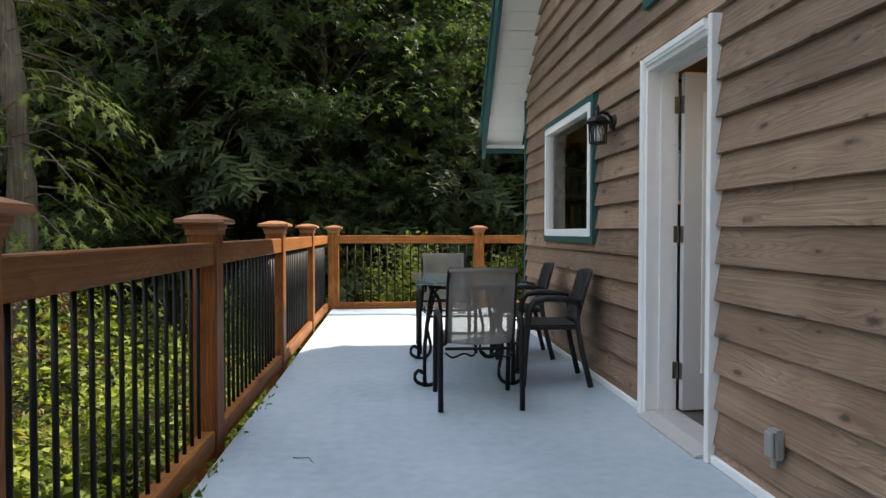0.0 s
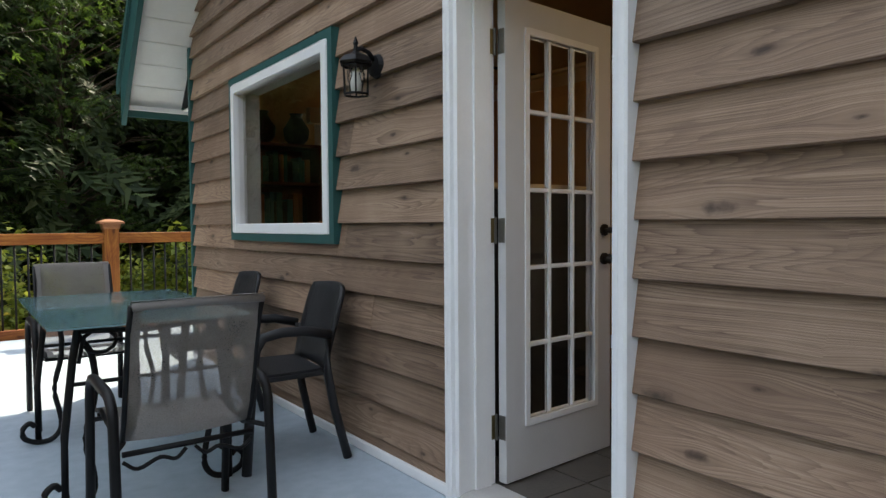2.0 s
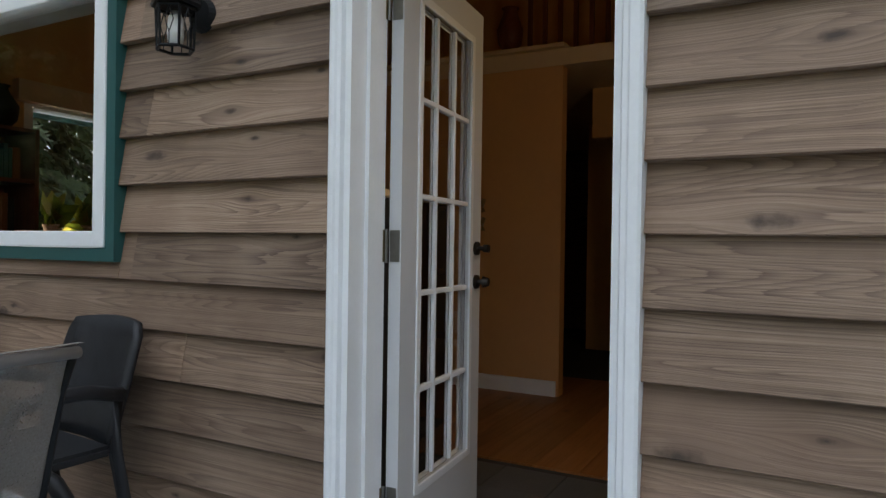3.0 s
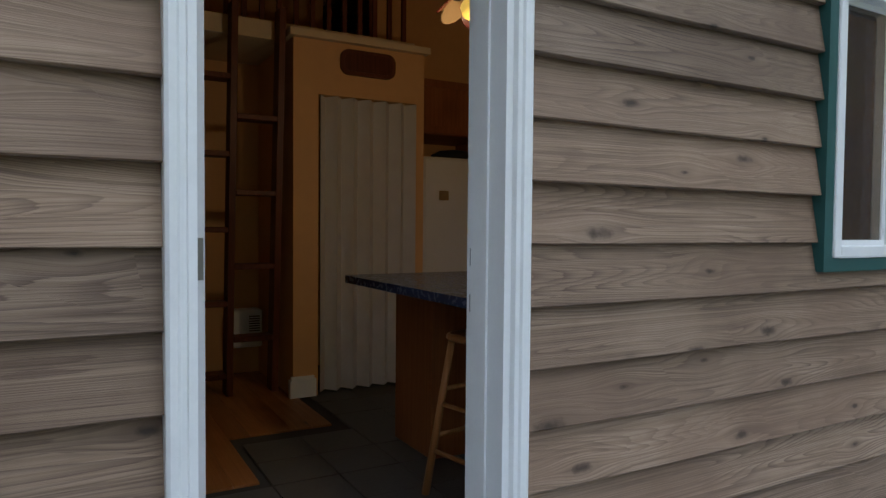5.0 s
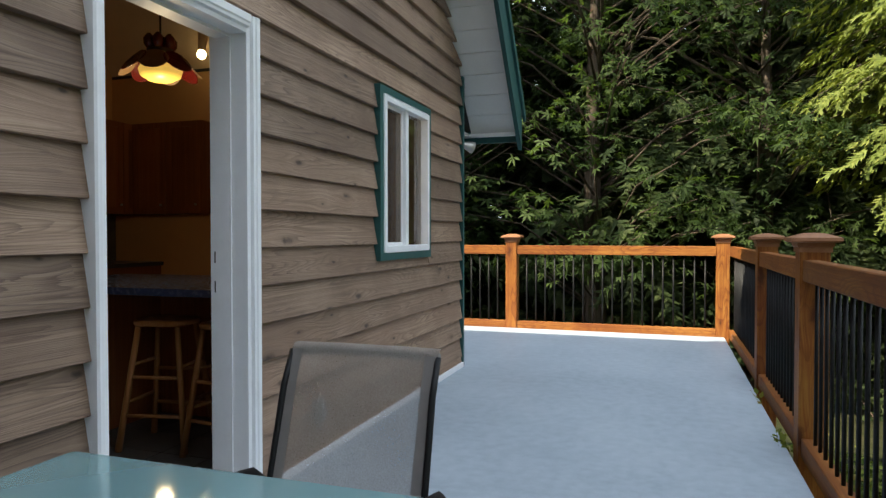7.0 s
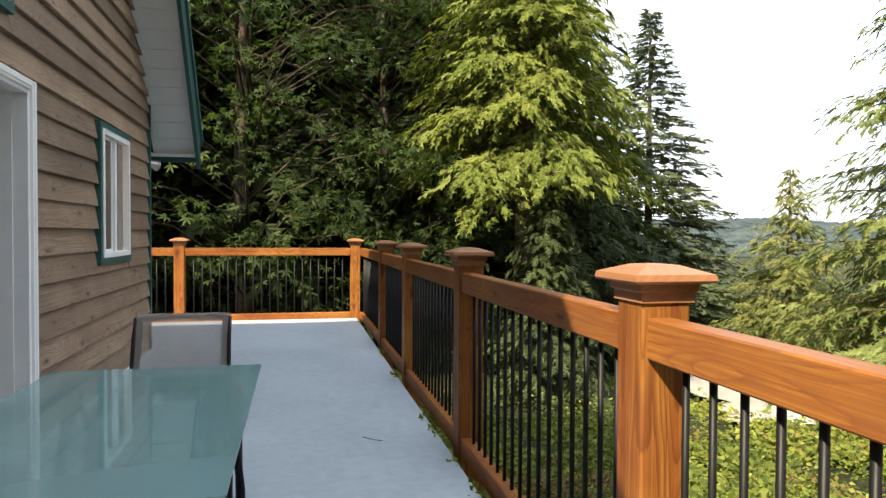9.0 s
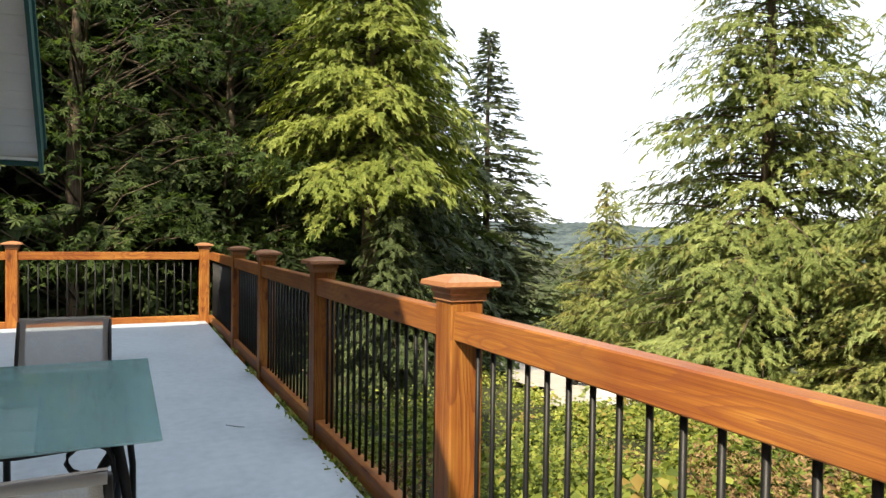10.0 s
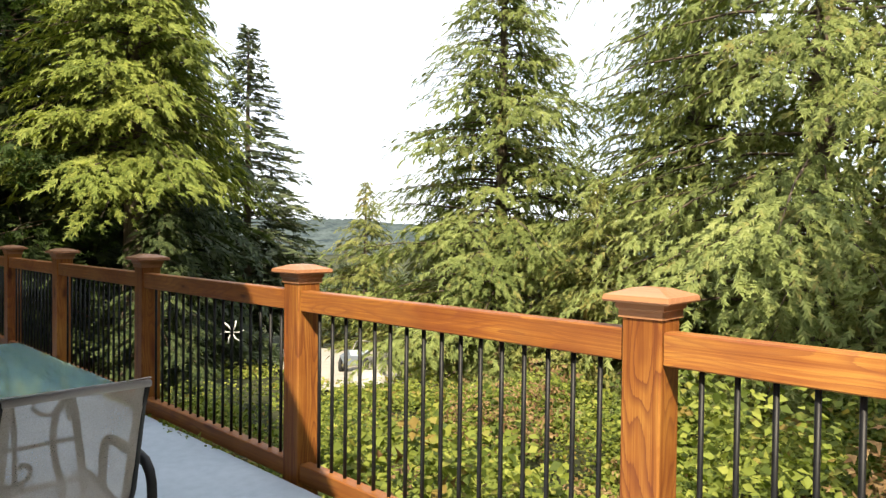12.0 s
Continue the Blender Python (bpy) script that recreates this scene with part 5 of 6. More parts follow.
for lx in (TL, TR):
    bm = bmesh.new()
    tube(bm, [(lx, TB, TZ - 0.03), (lx, TF, TZ - 0.03)], 0.012, 6)
    part("side_rail", bm, BLACK, tab, smooth=True)

# ---------------------------------------------------------------- things on the wall
lan = thing("wall_lantern", "black metal wall lantern with leaded glass panes", "wall lamp")
LX, LY = 1.475, 4.60
bm = bmesh.new()
tube(bm, [(XW - 0.012, LY, 1.845), (XW - 0.022, LY, 1.845), (XW - 0.034, LY, 1.845)], 0.058, 18, 0.048)
part("back_plate", bm, BLACK, lan, smooth=False)
bm = bmesh.new()
tube(bm, [(XW - 0.03, LY, 1.87), (XW - 0.06, LY, 1.905), (XW - 0.095, LY, 1.915), (LX, LY, 1.905), (LX, LY, 1.885)], 0.011, 8)
part("arm", bm, BLACK, lan, smooth=True)
bm = bmesh.new()
hip = [(0.078, 1.838), (0.082, 1.848), (0.060, 1.875), (0.022, 1.892), (0.012, 1.90), (0.010, 1.925), (0.014, 1.935), (0.010, 1.945), (0.003, 1.965)]
lathe(bm, hip, LX, LY, 6)
part("hood", bm, BLACK, lan)
bm = bmesh.new()
for k in range(6):
    a, b = 2 * math.pi * k / 6, 2 * math.pi * (k + 1) / 6
    p, q = (LX + 0.064 * math.cos(a), LY + 0.064 * math.sin(a)), (LX + 0.064 * math.cos(b), LY + 0.064 * math.sin(b))
    p2 = (LX + 0.058 * math.cos(a), LY + 0.058 * math.sin(a))
    q2 = (LX + 0.058 * math.cos(b), LY + 0.058 * math.sin(b))
    tube(bm, [(*p, 1.838), (*p2, 1.702)], 0.0045, 5)
    tube(bm, [(*p2, 1.704), (*q2, 1.704)], 0.0055, 5)
    tube(bm, [(*p, 1.832), (*q, 1.832)], 0.005, 5)
    m1 = ((p[0] + q[0]) / 2, (p[1] + q[1]) / 2)
    for s in (0.3, 0.7):
        w = (p[0] + (q[0] - p[0]) * s, p[1] + (q[1] - p[1]) * s)
        tube(bm, [(*m1, 1.83), (*w, 1.785), (*m1, 1.745)], 0.0022, 4)
    tube(bm, [(*m1, 1.745), (*m1, 1.705)], 0.0022, 4)
part("cage", bm, BLACK, lan)
bm = bmesh.new()
lathe(bm, [(0.022, 1.72), (0.026, 1.75), (0.024, 1.80), (0.014, 1.825)], LX, LY, 12)
part("bulb", bm, plain("frosted_bulb", (0.75, 0.75, 0.72), 0.3), lan, "frosted white bulb", smooth=True)

bm = bmesh.new()
box(bm, XW - 0.045, XW - 0.006, 2.585, 2.655, 0.205, 0.325)
soften(bm, 0.008, 2)
outlet = thing("outlet_box", "grey weatherproof outlet box on the siding", "outlet")
part("cover", bm, GREY_BOX, outlet)
boxpart("lid", (XW - 0.060, XW - 0.046, 2.592, 2.648, 0.215, 0.315), GREY_BOX, outlet, bevel=0.005)
bm = bmesh.new()
tube(bm, [(XW - 0.03, 2.62, 0.205), (XW - 0.03, 2.62, 0.17)], 0.012, 8)
part("conduit", bm, GREY_BOX, outlet)

fl = thing("floodlight", "white outdoor spotlight under the eave corner", "outdoor lamp")
bm = bmesh.new()
tube(bm, [(1.66, Y0 + 0.02, 1.985), (1.66, Y0 - 0.02, 1.985)], 0.045, 14)
part("base", bm, WHITE, fl)
bm = bmesh.new()
tube(bm, [(1.65, Y0 - 0.02, 1.985), (1.60, Y0 - 0.06, 1.985), (1.57, Y0 - 0.09, 1.978), (1.535, Y0 - 0.12, 1.965)], 0.018, 12, 0.055)
part("lamp_head", bm, STEEL, fl, "silver reflector bulb", smooth=True)

bm = bmesh.new()
tube(bm, [(-0.30, 3.29, 0.006), (-0.33, 3.35, 0.012), (-0.37, 3.365, 0.006), (-0.41, 3.38, 0.004)], 0.0022, 5)
twig = tagged(part("twig", bm, BLACK), "small dark curved twig lying on deck", "twig")

# ---------------------------------------------------------------- inside the house
ORANGE = plain("ochre_wall_paint", (0.62, 0.35, 0.14), 0.7, var=0.06, scale=2.0)
CREAM = plain("warm_ceiling_paint", (0.66, 0.51, 0.31), 0.8, var=0.05)
MAPLEWOOD = grain_wood("honey_cabinet_wood", (0.17, 0.055, 0.018), (0.24, 0.082, 0.026), (0.30, 0.112, 0.038), "z", 14.0, knots=0.0, rough=0.4, relief=0.08)
DARKWOOD = grain_wood("red_brown_ladder_wood", (0.075, 0.022, 0.012), (0.12, 0.036, 0.018), (0.17, 0.055, 0.026), "z", 16.0, knots=0.0, rough=0.45, relief=0.1)
FLOORWOOD = grain_wood("oak_plank", (0.24, 0.09, 0.025), (0.34, 0.135, 0.04), (0.42, 0.18, 0.06), "x", 18.0, knots=0.2, rough=0.35, relief=0.1)
SLATE = plain("slate_tile", (0.085, 0.078, 0.070), 0.5, var=0.35, scale=7.0, bump=0.3)
GROUT = plain("dark_grout", (0.05, 0.047, 0.043), 0.9)
FZ = 0.03
inner = tagged(boxpart("floor", (XW + 0.171, XBACK, Y0 + 0.20, Y1 - 0.20, -0.06, FZ - 0.012), GROUT), "floor inside, slate tiles meeting honey oak planks", "floor", kind="structure")
TP = 0.305
shared = {}


def piece(name, key, build, material, at):
    if key not in shared:
        bm = bmesh.new()
        build(bm)
        me = bpy.data.meshes.new(name)
        bmesh.ops.recalc_face_normals(bm, faces=bm.faces)
        bm.to_mesh(me)
        bm.free()
        me.materials.append(material)
        shared[key] = me
    o = new(name, shared[key])
    o.parent = inner
    o.location = at
    return o


for i in range(9):
    for j in range(17):
        x, y = 1.775 + TP * i, 0.10 + TP * j
        if (y + TP > 3.5 and x + TP > 3.06) or (x + TP > 3.72 and y + TP > 2.9):
            continue
        piece("tile", "tile", lambda bm: box(bm, 0.004, TP - 0.004, 0.004, TP - 0.004, -0.011, 0.0), SLATE, (x, y, FZ + 0.001 * ((i * 7 + j * 3) % 3)))
for j in range(38):
    y = 2.92 + 0.115 * j
    if y > Y1 - 0.35:
        break
    x0 = 3.74 if y < 3.47 else (3.06 if y < 5.2 else 1.775)
    for x, ln in ((x0, 5.30 - x0),):
        piece("plank", ("plank", round(ln, 2)), lambda bm: box(bm, 0, ln, 0.001, 0.1135, -0.011, 0.0), FLOORWOOD, (x, y, FZ + 0.002))

# inner faces of the outer walls, ceiling and partitions
bm = bmesh.new()
box(bm, XIN - 0.018, NWIN[0], Y1 - 0.216, Y1 - 0.203, FZ, EAVE + 0.18)
box(bm, NWIN[1], XBACK, Y1 - 0.216, Y1 - 0.203, FZ, EAVE + 0.18)
box(bm, NWIN[0], NWIN[1], Y1 - 0.216, Y1 - 0.203, FZ, NWIN[2])
box(bm, NWIN[0], NWIN[1], Y1 - 0.216, Y1 - 0.203, NWIN[3], EAVE + 0.18)
tagged(part("wall_lining_north", bm, ORANGE), "ochre painted inner wall round a window", "wall", kind="structure")
tagged(boxpart("wall_lining_south", (XIN - 0.018, XBACK, Y0 + 0.203, Y0 + 0.216, FZ, EAVE + 0.18), ORANGE), "ochre painted inner wall", "wall", kind="structure")
bm = bmesh.new()
for a, b in zip(cuts, cuts[1:]):
    a2, b2 = max(a, Y0 + 0.22), min(b, Y1 - 0.22)
    mid = (a + b) / 2
    zs = [(FZ, None)]
    for h in holes:
        if h[0] < mid < h[1]:
            zs = [(h[3], None)] if h[2] < 0 else [(FZ, h[2]), (h[3], None)]
    for lo, hi in zs:
        if hi is None:
            prism(bm, [(a2, lo), (b2, lo), (b2, roofline(b2) - 0.03), (a2, roofline(a2) - 0.03)], "x", XIN - 0.016, XIN)
        else:
            box(bm, XIN - 0.016, XIN, a2, b2, lo, hi)
tagged(part("wall_lining_west", bm, ORANGE), "ochre painted inner side of the gable wall", "wall", kind="structure")
for sgn, ye in ((1, Y0 + 0.21), (-1, Y1 - 0.21)):
    bm = bmesh.new()
    z = roofline(ye)
    prism(bm, [(ye, z - 0.03), (YM, roofline(YM) - 0.03), (YM, roofline(YM) - 0.004), (ye, z - 0.004)], "x", XIN + 0.002, XBACK)
    tagged(part("ceiling", bm, CREAM), "warm painted sloping ceiling inside", "ceiling", kind="structure")
XP = 5.32
bm = bmesh.new()
box(bm, XP, XP + 0.1, 2.0, 3.60, FZ, 2.38)
prism(bm, [(Y0 + 0.22, FZ), (1.998, FZ), (1.998, roofline(1.998) - 0.035), (Y0 + 0.22, roofline(Y0 + 0.22) - 0.035)], "x", XP, XP + 0.1)
box(bm, XP, XP + 0.1, 3.60, 4.32, 1.98, 2.38)
tagged(part("wall_partition", bm, ORANGE), "ochre painted partition behind the ladder", "wall", kind="structure")
bm = bmesh.new()
box(bm, 4.55, 4.65, 4.32, Y1 - 0.22, FZ, 2.38)
tagged(part("wall_partition", bm, ORANGE), "ochre painted partition with a ledge", "wall", kind="structure")
tagged(boxpart("wall_hall", (6.9, 7.0, 3.0, 4.8, FZ, 2.38), ORANGE), "ochre wall at the end of the dim hall", "wall", kind="structure")
tagged(boxpart("floor_loft", (4.55, XBACK, 2.0, Y1 - 0.22, 2.382, 2.50), CREAM), "loft floor edge over the rooms", "loft", kind="structure")
tagged(boxpart("wall_loft", (6.6, 6.7, 2.0, Y1 - 0.25, 2.502, 5.0), ORANGE), "ochre wall at the back of the loft", "wall", kind="structure")
tagged(boxpart("baseboard", (4.530, 4.549, 4.34, Y1 - 0.24, FZ, FZ + 0.11), WHITE), "white baseboard", "trim", kind="structure")
tagged(boxpart("ledge", (4.50, 4.72, 4.30, Y1 - 0.24, 2.502, 2.53), CREAM), "painted ledge cap", "ledge", kind="structure")

# closet with a folding door
bm = bmesh.new()
box(bm, 4.40, 4.50, 2.78, 2.95, FZ, 2.381)
box(bm, 4.40, 4.50, 2.00, 2.06, FZ, 2.381)
box(bm, 4.40, 4.50, 2.06, 2.78, 2.03, 2.381)
box(bm, 4.50, XP - 0.002, 2.86, 2.95, FZ, 2.381)
box(bm, 4.50, XP - 0.002, 2.00, 2.05, FZ, 2.381)
tagged(part("wall_closet", bm, ORANGE), "ochre painted closet enclosure", "wall", kind="structure")
tagged(boxpart("trim", (4.36, 4.548, 1.97, 2.98, 2.385, 2.43), CREAM), "pale moulding on the closet's top", "trim", kind="structure")
bm = bmesh.new()
box(bm, 4.375, 4.42, 2.80, 2.975, FZ + 0.003, 0.15)
box(bm, 4.385, 4.41, 2.81, 2.965, 0.15, 0.17)
tagged(part("baseboard", bm, WHITE), "white moulded corner block of the baseboard", "trim", kind="structure")
acc = thing("folding_door", "closed pale grey accordion folding door", "door")
bm = bmesh.new()
n = 12
front = []
for i in range(n + 1):
    y = 2.068 + (2.772 - 2.068) * i / n
    front.append((4.425 + (0.040 if i % 2 else -0.040), y))
for (xa, ya), (xb, yb) in zip(front, front[1:]):
    v = [bm.verts.new(p) for p in ((xa, ya, FZ + 0.02), (xb, yb, FZ + 0.02), (xb, yb, 2.025), (xa, ya, 2.025))]
    bm.faces.new(v)
    w = [bm.verts.new((p.co.x + 0.006, p.co.y, p.co.z)) for p in v]
    bm.faces.new(w[::-1])
part("pleats", bm, plain("grey_vinyl_pleat", (0.56, 0.53, 0.51), 0.55, var=0.06), acc, "pale grey vinyl pleats")
bm = bmesh.new()
prism(bm, rounded(2.235, 2.635, 2.175, 2.345, 0.06, 5), "x", 4.375, 4.398)
plq = thing("wall_plaque", "dark oval wooden plaque above the folding door", "plaque")
part("plaque", bm, DARKWOOD, plq)
bm = bmesh.new()
prism(bm, rounded(2.26, 2.61, 2.20, 2.32, 0.05, 5), "x", 4.369, 4.3745)
part("inlay", bm, DARKWOOD, plq)

# alternating-tread ladder to the loft
lad = thing("loft_ladder", "dark red-brown alternating-tread ladder up to the loft", "ladder")
for y in (3.01, 3.31, 3.61):
    bm = bmesh.new()
    prism(bm, [(4.62, FZ + 0.003), (4.76, FZ + 0.003), (4.545, 2.56), (4.42, 2.56)], "y", y - 0.02, y + 0.02)
    part("stringer", bm, DARKWOOD, lad)
for k in range(9):
    z = 0.15 + 0.241 * k
    x = 4.62 - 0.20 * (z / 2.53)
    y0, y1 = (3.031, 3.289) if k % 2 else (3.331, 3.589)
    boxpart("tread", (x + 0.003, x + 0.14, y0 + 0.001, y1 - 0.001, z, z + 0.035), DARKWOOD, lad, bevel=0.004)
lr = thing("loft_railing", "dark wooden loft railing with upright bars", "railing")
boxpart("top_rail", (4.58, 4.64, 2.02, 4.6, 3.30, 3.36), DARKWOOD, lr)
for y in np.arange(2.05, 4.6, 0.115):
    boxpart("baluster", (4.595, 4.625, y, y + 0.03, 2.503, 3.299), DARKWOOD, lr)
ht = thing("wall_heater", "white box heater low on the wall", "heater")
boxpart("body", (5.16, 5.318, 2.96, 3.20, 0.25, 0.53), WHITE, ht, bevel=0.01)
bm = bmesh.new()
for k in range(7):
    box(bm, 5.154, 5.159, 2.98, 3.06, 0.37 + 0.018 * k, 0.377 + 0.018 * k)
part("grille", bm, DARK, ht, "dark grille slots")

# kitchen
pen = thing("peninsula_cabinet", "honey wood end cabinet of the kitchen peninsula", "cabinet")
boxpart("body", (2.95, 3.36, 2.02, 2.70, FZ + 0.003, 0.868), MAPLEWOOD, pen, bevel=0.004)
boxpart("back_panel", (1.82, 2.948, 2.02, 2.20, FZ + 0.003, 0.868), MAPLEWOOD, pen)
bm = bmesh.new()
prism(bm, rounded(1.812, 3.43, 1.98, 2.97, 0.03, 3), "z", 0.870, 0.908)
ct = thing("worktop", "dark blue laminate worktop of the peninsula", "worktop")
part("slab", bm, plain("blue_laminate", (0.035, 0.05, 0.095), 0.25, var=0.1, scale=40.0), ct)


def stool(x, y, turn):
    s = thing("bar_stool", "light wooden bar stool at the worktop", "stool", "stools at the worktop")
    bm = bmesh.new()
    prism(bm, rounded(-0.15, 0.15, -0.14, 0.14, 0.08, 4), "z", 0.69, 0.722)
    soften(bm, 0.008, 1)
    part("seat", bm, PINE, s)
    corners = [(sx, sy) for sx in (-1, 1) for sy in (-1, 1)]
    for sx, sy in corners:
        bm = bmesh.new()
        tube(bm, [(sx * 0.185, sy * 0.175, FZ + 0.002), (sx * 0.11, sy * 0.10, 0.69)], 0.018, 10, 0.015)
        part("leg", bm, PINE, s, smooth=True)
    for z in (0.22, 0.42):
        k = (z - FZ) / 0.66
        a, b = 0.185 - 0.075 * k, 0.175 - 0.075 * k
        for p, q in (((-a, -b), (a, -b)), ((-a, b), (a, b))):
            bm = bmesh.new()
            tube(bm, [(*p, z), (*q, z)], 0.010, 8)
            part("rung", bm, PINE, s, smooth=True)
        for p, q in (((-a, -b), (-a, b)), ((a, -b), (a, b))):
            bm = bmesh.new()
            tube(bm, [(*p, z + 0.06), (*q, z + 0.06)], 0.010, 8)
            part("rung", bm, PINE, s, smooth=True)
    s.matrix_basis = pose(x, y, 0, 0, 0, turn)


PINE = grain_wood("pale_pine", (0.26, 0.11, 0.035), (0.33, 0.145, 0.048), (0.40, 0.18, 0.065), "z", 14.0, knots=0.0, rough=0.45, relief=0.08)
stool(2.46, 2.70, 12)
stool(2.02, 2.72, -8)

fr = thing("refrigerator", "white refrigerator with magnets and notes on the door", "refrigerator")
boxpart("body", (4.56, 5.25, 1.22, 1.95, FZ + 0.003, 1.68), plain("white_enamel", (0.62, 0.60, 0.54), 0.35, var=0.03), fr, bevel=0.02)
boxpart("door", (4.49, 4.555, 1.22, 1.95, 0.62, 1.68), plain("white_enamel_door", (0.64, 0.62, 0.56), 0.35, var=0.03), fr, bevel=0.02)
boxpart("freezer_drawer", (4.49, 4.555, 1.22, 1.95, 0.06, 0.61), WHITE, fr, bevel=0.02)
bm = bmesh.new()
tube(bm, [(4.485, 1.27, 1.00), (4.46, 1.265, 1.04), (4.455, 1.262, 1.25), (4.46, 1.265, 1.46), (4.485, 1.27, 1.50)], 0.014, 8)
part("handle", bm, WHITE, fr)
boxpart("note", (4.486, 4.489, 1.47, 1.54, 1.08, 1.26), plain("paper", (0.75, 0.73, 0.68), 0.8), fr)
boxpart("magnet", (4.484, 4.489, 1.48, 1.54, 1.34, 1.40), DARK, fr)
boxpart("magnet", (4.482, 4.489, 1.36, 1.40, 1.26, 1.42), DARK, fr)
boxpart("magnet", (4.486, 4.489, 1.74, 1.82, 1.36, 1.43), BRASS, fr)
bm = bmesh.new()
lathe(bm, [(0.10, 1.684), (0.17, 1.70), (0.18, 1.74), (0.12, 1.77), (0.02, 1.785)], 4.85, 1.50, 18)
pn = tagged(part("serving_pan", bm, DARK, smooth=True), "dark round pan on top of refrigerator", "pan")


def upper(y0, y1, z0, z1, x0=4.94):
    c = thing("wall_cabinet", "honey wood wall cabinet with a framed door", "cabinet", "kitchen cabinets")
    boxpart("body", (x0, 5.318, y0 + 0.001, y1 - 0.001, z0, z1), MAPLEWOOD, c)
    d = boxpart("door", (x0 - 0.022, x0 - 0.002, y0 + 0.006, y1 - 0.006, z0 + 0.006, z1 - 0.006), MAPLEWOOD, c, bevel=0.003)
    bm = bmesh.new()
    framed(bm, x0 - 0.030, x0 - 0.0225, y0 + 0.006, y1 - 0.006, z0 + 0.006, z1 - 0.006, 0.055)
    part("door_frame", bm, MAPLEWOOD, d)
    bm = bmesh.new()
    tube(bm, [(x0 - 0.030, y0 + 0.04, z0 + 0.09), (x0 - 0.05, y0 + 0.04, z0 + 0.09)], 0.011, 10)
    part("knob", bm, STEEL, d)


upper(1.22, 1.95, 1.88, 2.30, 4.72)
for a in (0.10, 0.47, 0.84):
    upper(a, a + 0.365, 1.38, 2.28)
for xa in (4.10, 4.51):
    c = thing("wall_cabinet", "honey wood wall cabinet with a framed door", "cabinet", "kitchen cabinets")
    boxpart("body", (xa + 0.001, xa + 0.399, 0.020, 0.33, 1.38, 2.28), MAPLEWOOD, c)
    d = boxpart("door", (xa + 0.006, xa + 0.394, 0.332, 0.350, 1.386, 2.274), MAPLEWOOD, c, bevel=0.003)
    bm = bmesh.new()
    for q in ((xa + 0.006, xa + 0.06, 1.386, 2.274), (xa + 0.34, xa + 0.394, 1.386, 2.274), (xa + 0.06, xa + 0.34, 1.386, 1.44), (xa + 0.06, xa + 0.34, 2.22, 2.274)):
        box(bm, q[0], q[1], 0.3505, 0.358, q[2], q[3])
    part("door_frame", bm, MAPLEWOOD, d)
    bm = bmesh.new()
    tube(bm, [(xa + 0.05, 0.358, 1.47), (xa + 0.05, 0.378, 1.47)], 0.011, 10)
    part("knob", bm, STEEL, d)
kw = tagged(new("window_5"), "kitchen window with white frame and pale blind", "window", kind="structure")
bm = bmesh.new()
for q in ((3.20, 3.26, 1.10, 2.05), (3.98, 4.04, 1.10, 2.05), (3.26, 3.98, 1.99, 2.05), (3.26, 3.98, 1.10, 1.16)):
    box(bm, q[0], q[1], 0.017, 0.05, q[2], q[3])
part("window_frame", bm, WHITE, kw)
boxpart("blind", (3.262, 3.978, 0.018, 0.03, 1.162, 1.988), REVEAL, kw, "pale closed blind")
base = thing("base_cabinet", "honey wood base cabinets along the kitchen wall", "cabinet")
boxpart("body", (4.72, 5.316, 0.05, 1.20, FZ + 0.003, 0.868), MAPLEWOOD, base)
boxpart("worktop", (4.69, 5.317, 0.045, 1.205, 0.870, 0.908), plain("dark_worktop", (0.03, 0.035, 0.05), 0.3), base, "dark laminate worktop")
boxpart("backsplash", (5.295, 5.318, 0.045, 1.205, 0.909, 1.37), SLATE, base, "dark tiled backsplash")
bb_ = thing("bread_box", "small pale box on the kitchen worktop", "box")
boxpart("body", (4.95, 5.18, 0.72, 1.02, 0.909, 1.06), plain("pale_box", (0.4, 0.36, 0.3), 0.5), bb_, bevel=0.02)

# stained-glass pendant
pl = thing("pendant_lamp", "red and amber stained-glass pendant lamp, lit", "pendant lamp")
PX, PY, PZ = 2.50, 2.69, 2.095
RED_G = Nodes("red_stained_glass", 0.25)
RED_G.colour((0.10, 0.007, 0.005))
RED_G.b.inputs["Transmission Weight"].default_value = 0.3
AMBER = emitter("lit_amber_glass", (0.82, 0.55, 0.10), 0.30)
CREAM_G = plain("cream_glass", (0.20, 0.13, 0.07), 0.3)
for k in range(8):
    a = 2 * math.pi * k / 8 + 0.5
    bm = bmesh.new()
    nrm = Vector((math.cos(a), math.sin(a), 0))
    tan = Vector((-math.sin(a), math.cos(a), 0))
    ov = []
    for i in range(16):
        t = 2 * math.pi * i / 16
        u, w = 0.075 * math.cos(t), 0.072 * math.sin(t)
        r = 0.165 - 0.75 * w - 0.25 * (abs(u)) * 0.5
        ov.append(Vector((PX, PY, PZ + 0.01 + w * 0.85)) + nrm * r + tan * u)
    lo = [bm.verts.new(p) for p in ov]
    hi = [bm.verts.new(p + nrm * -0.006) for p in ov]
    bm.faces.new(lo)
    bm.faces.new(hi[::-1])
    for i in range(16):
        bm.faces.new((lo[i], lo[(i + 1) % 16], hi[(i + 1) % 16], hi[i]))
    part("petal", bm, (RED_G.mat if k % 2 else CREAM_G), pl, "red glass petal" if k % 2 else "cream glass petal")
bm = bmesh.new()
lathe(bm, [(0.06, PZ - 0.075), (0.105, PZ - 0.05), (0.115, PZ - 0.015), (0.09, PZ + 0.03), (0.03, PZ + 0.05)], PX, PY, 20)
part("glass_bowl", bm, AMBER, pl, "glowing amber glass bowl", smooth=True)
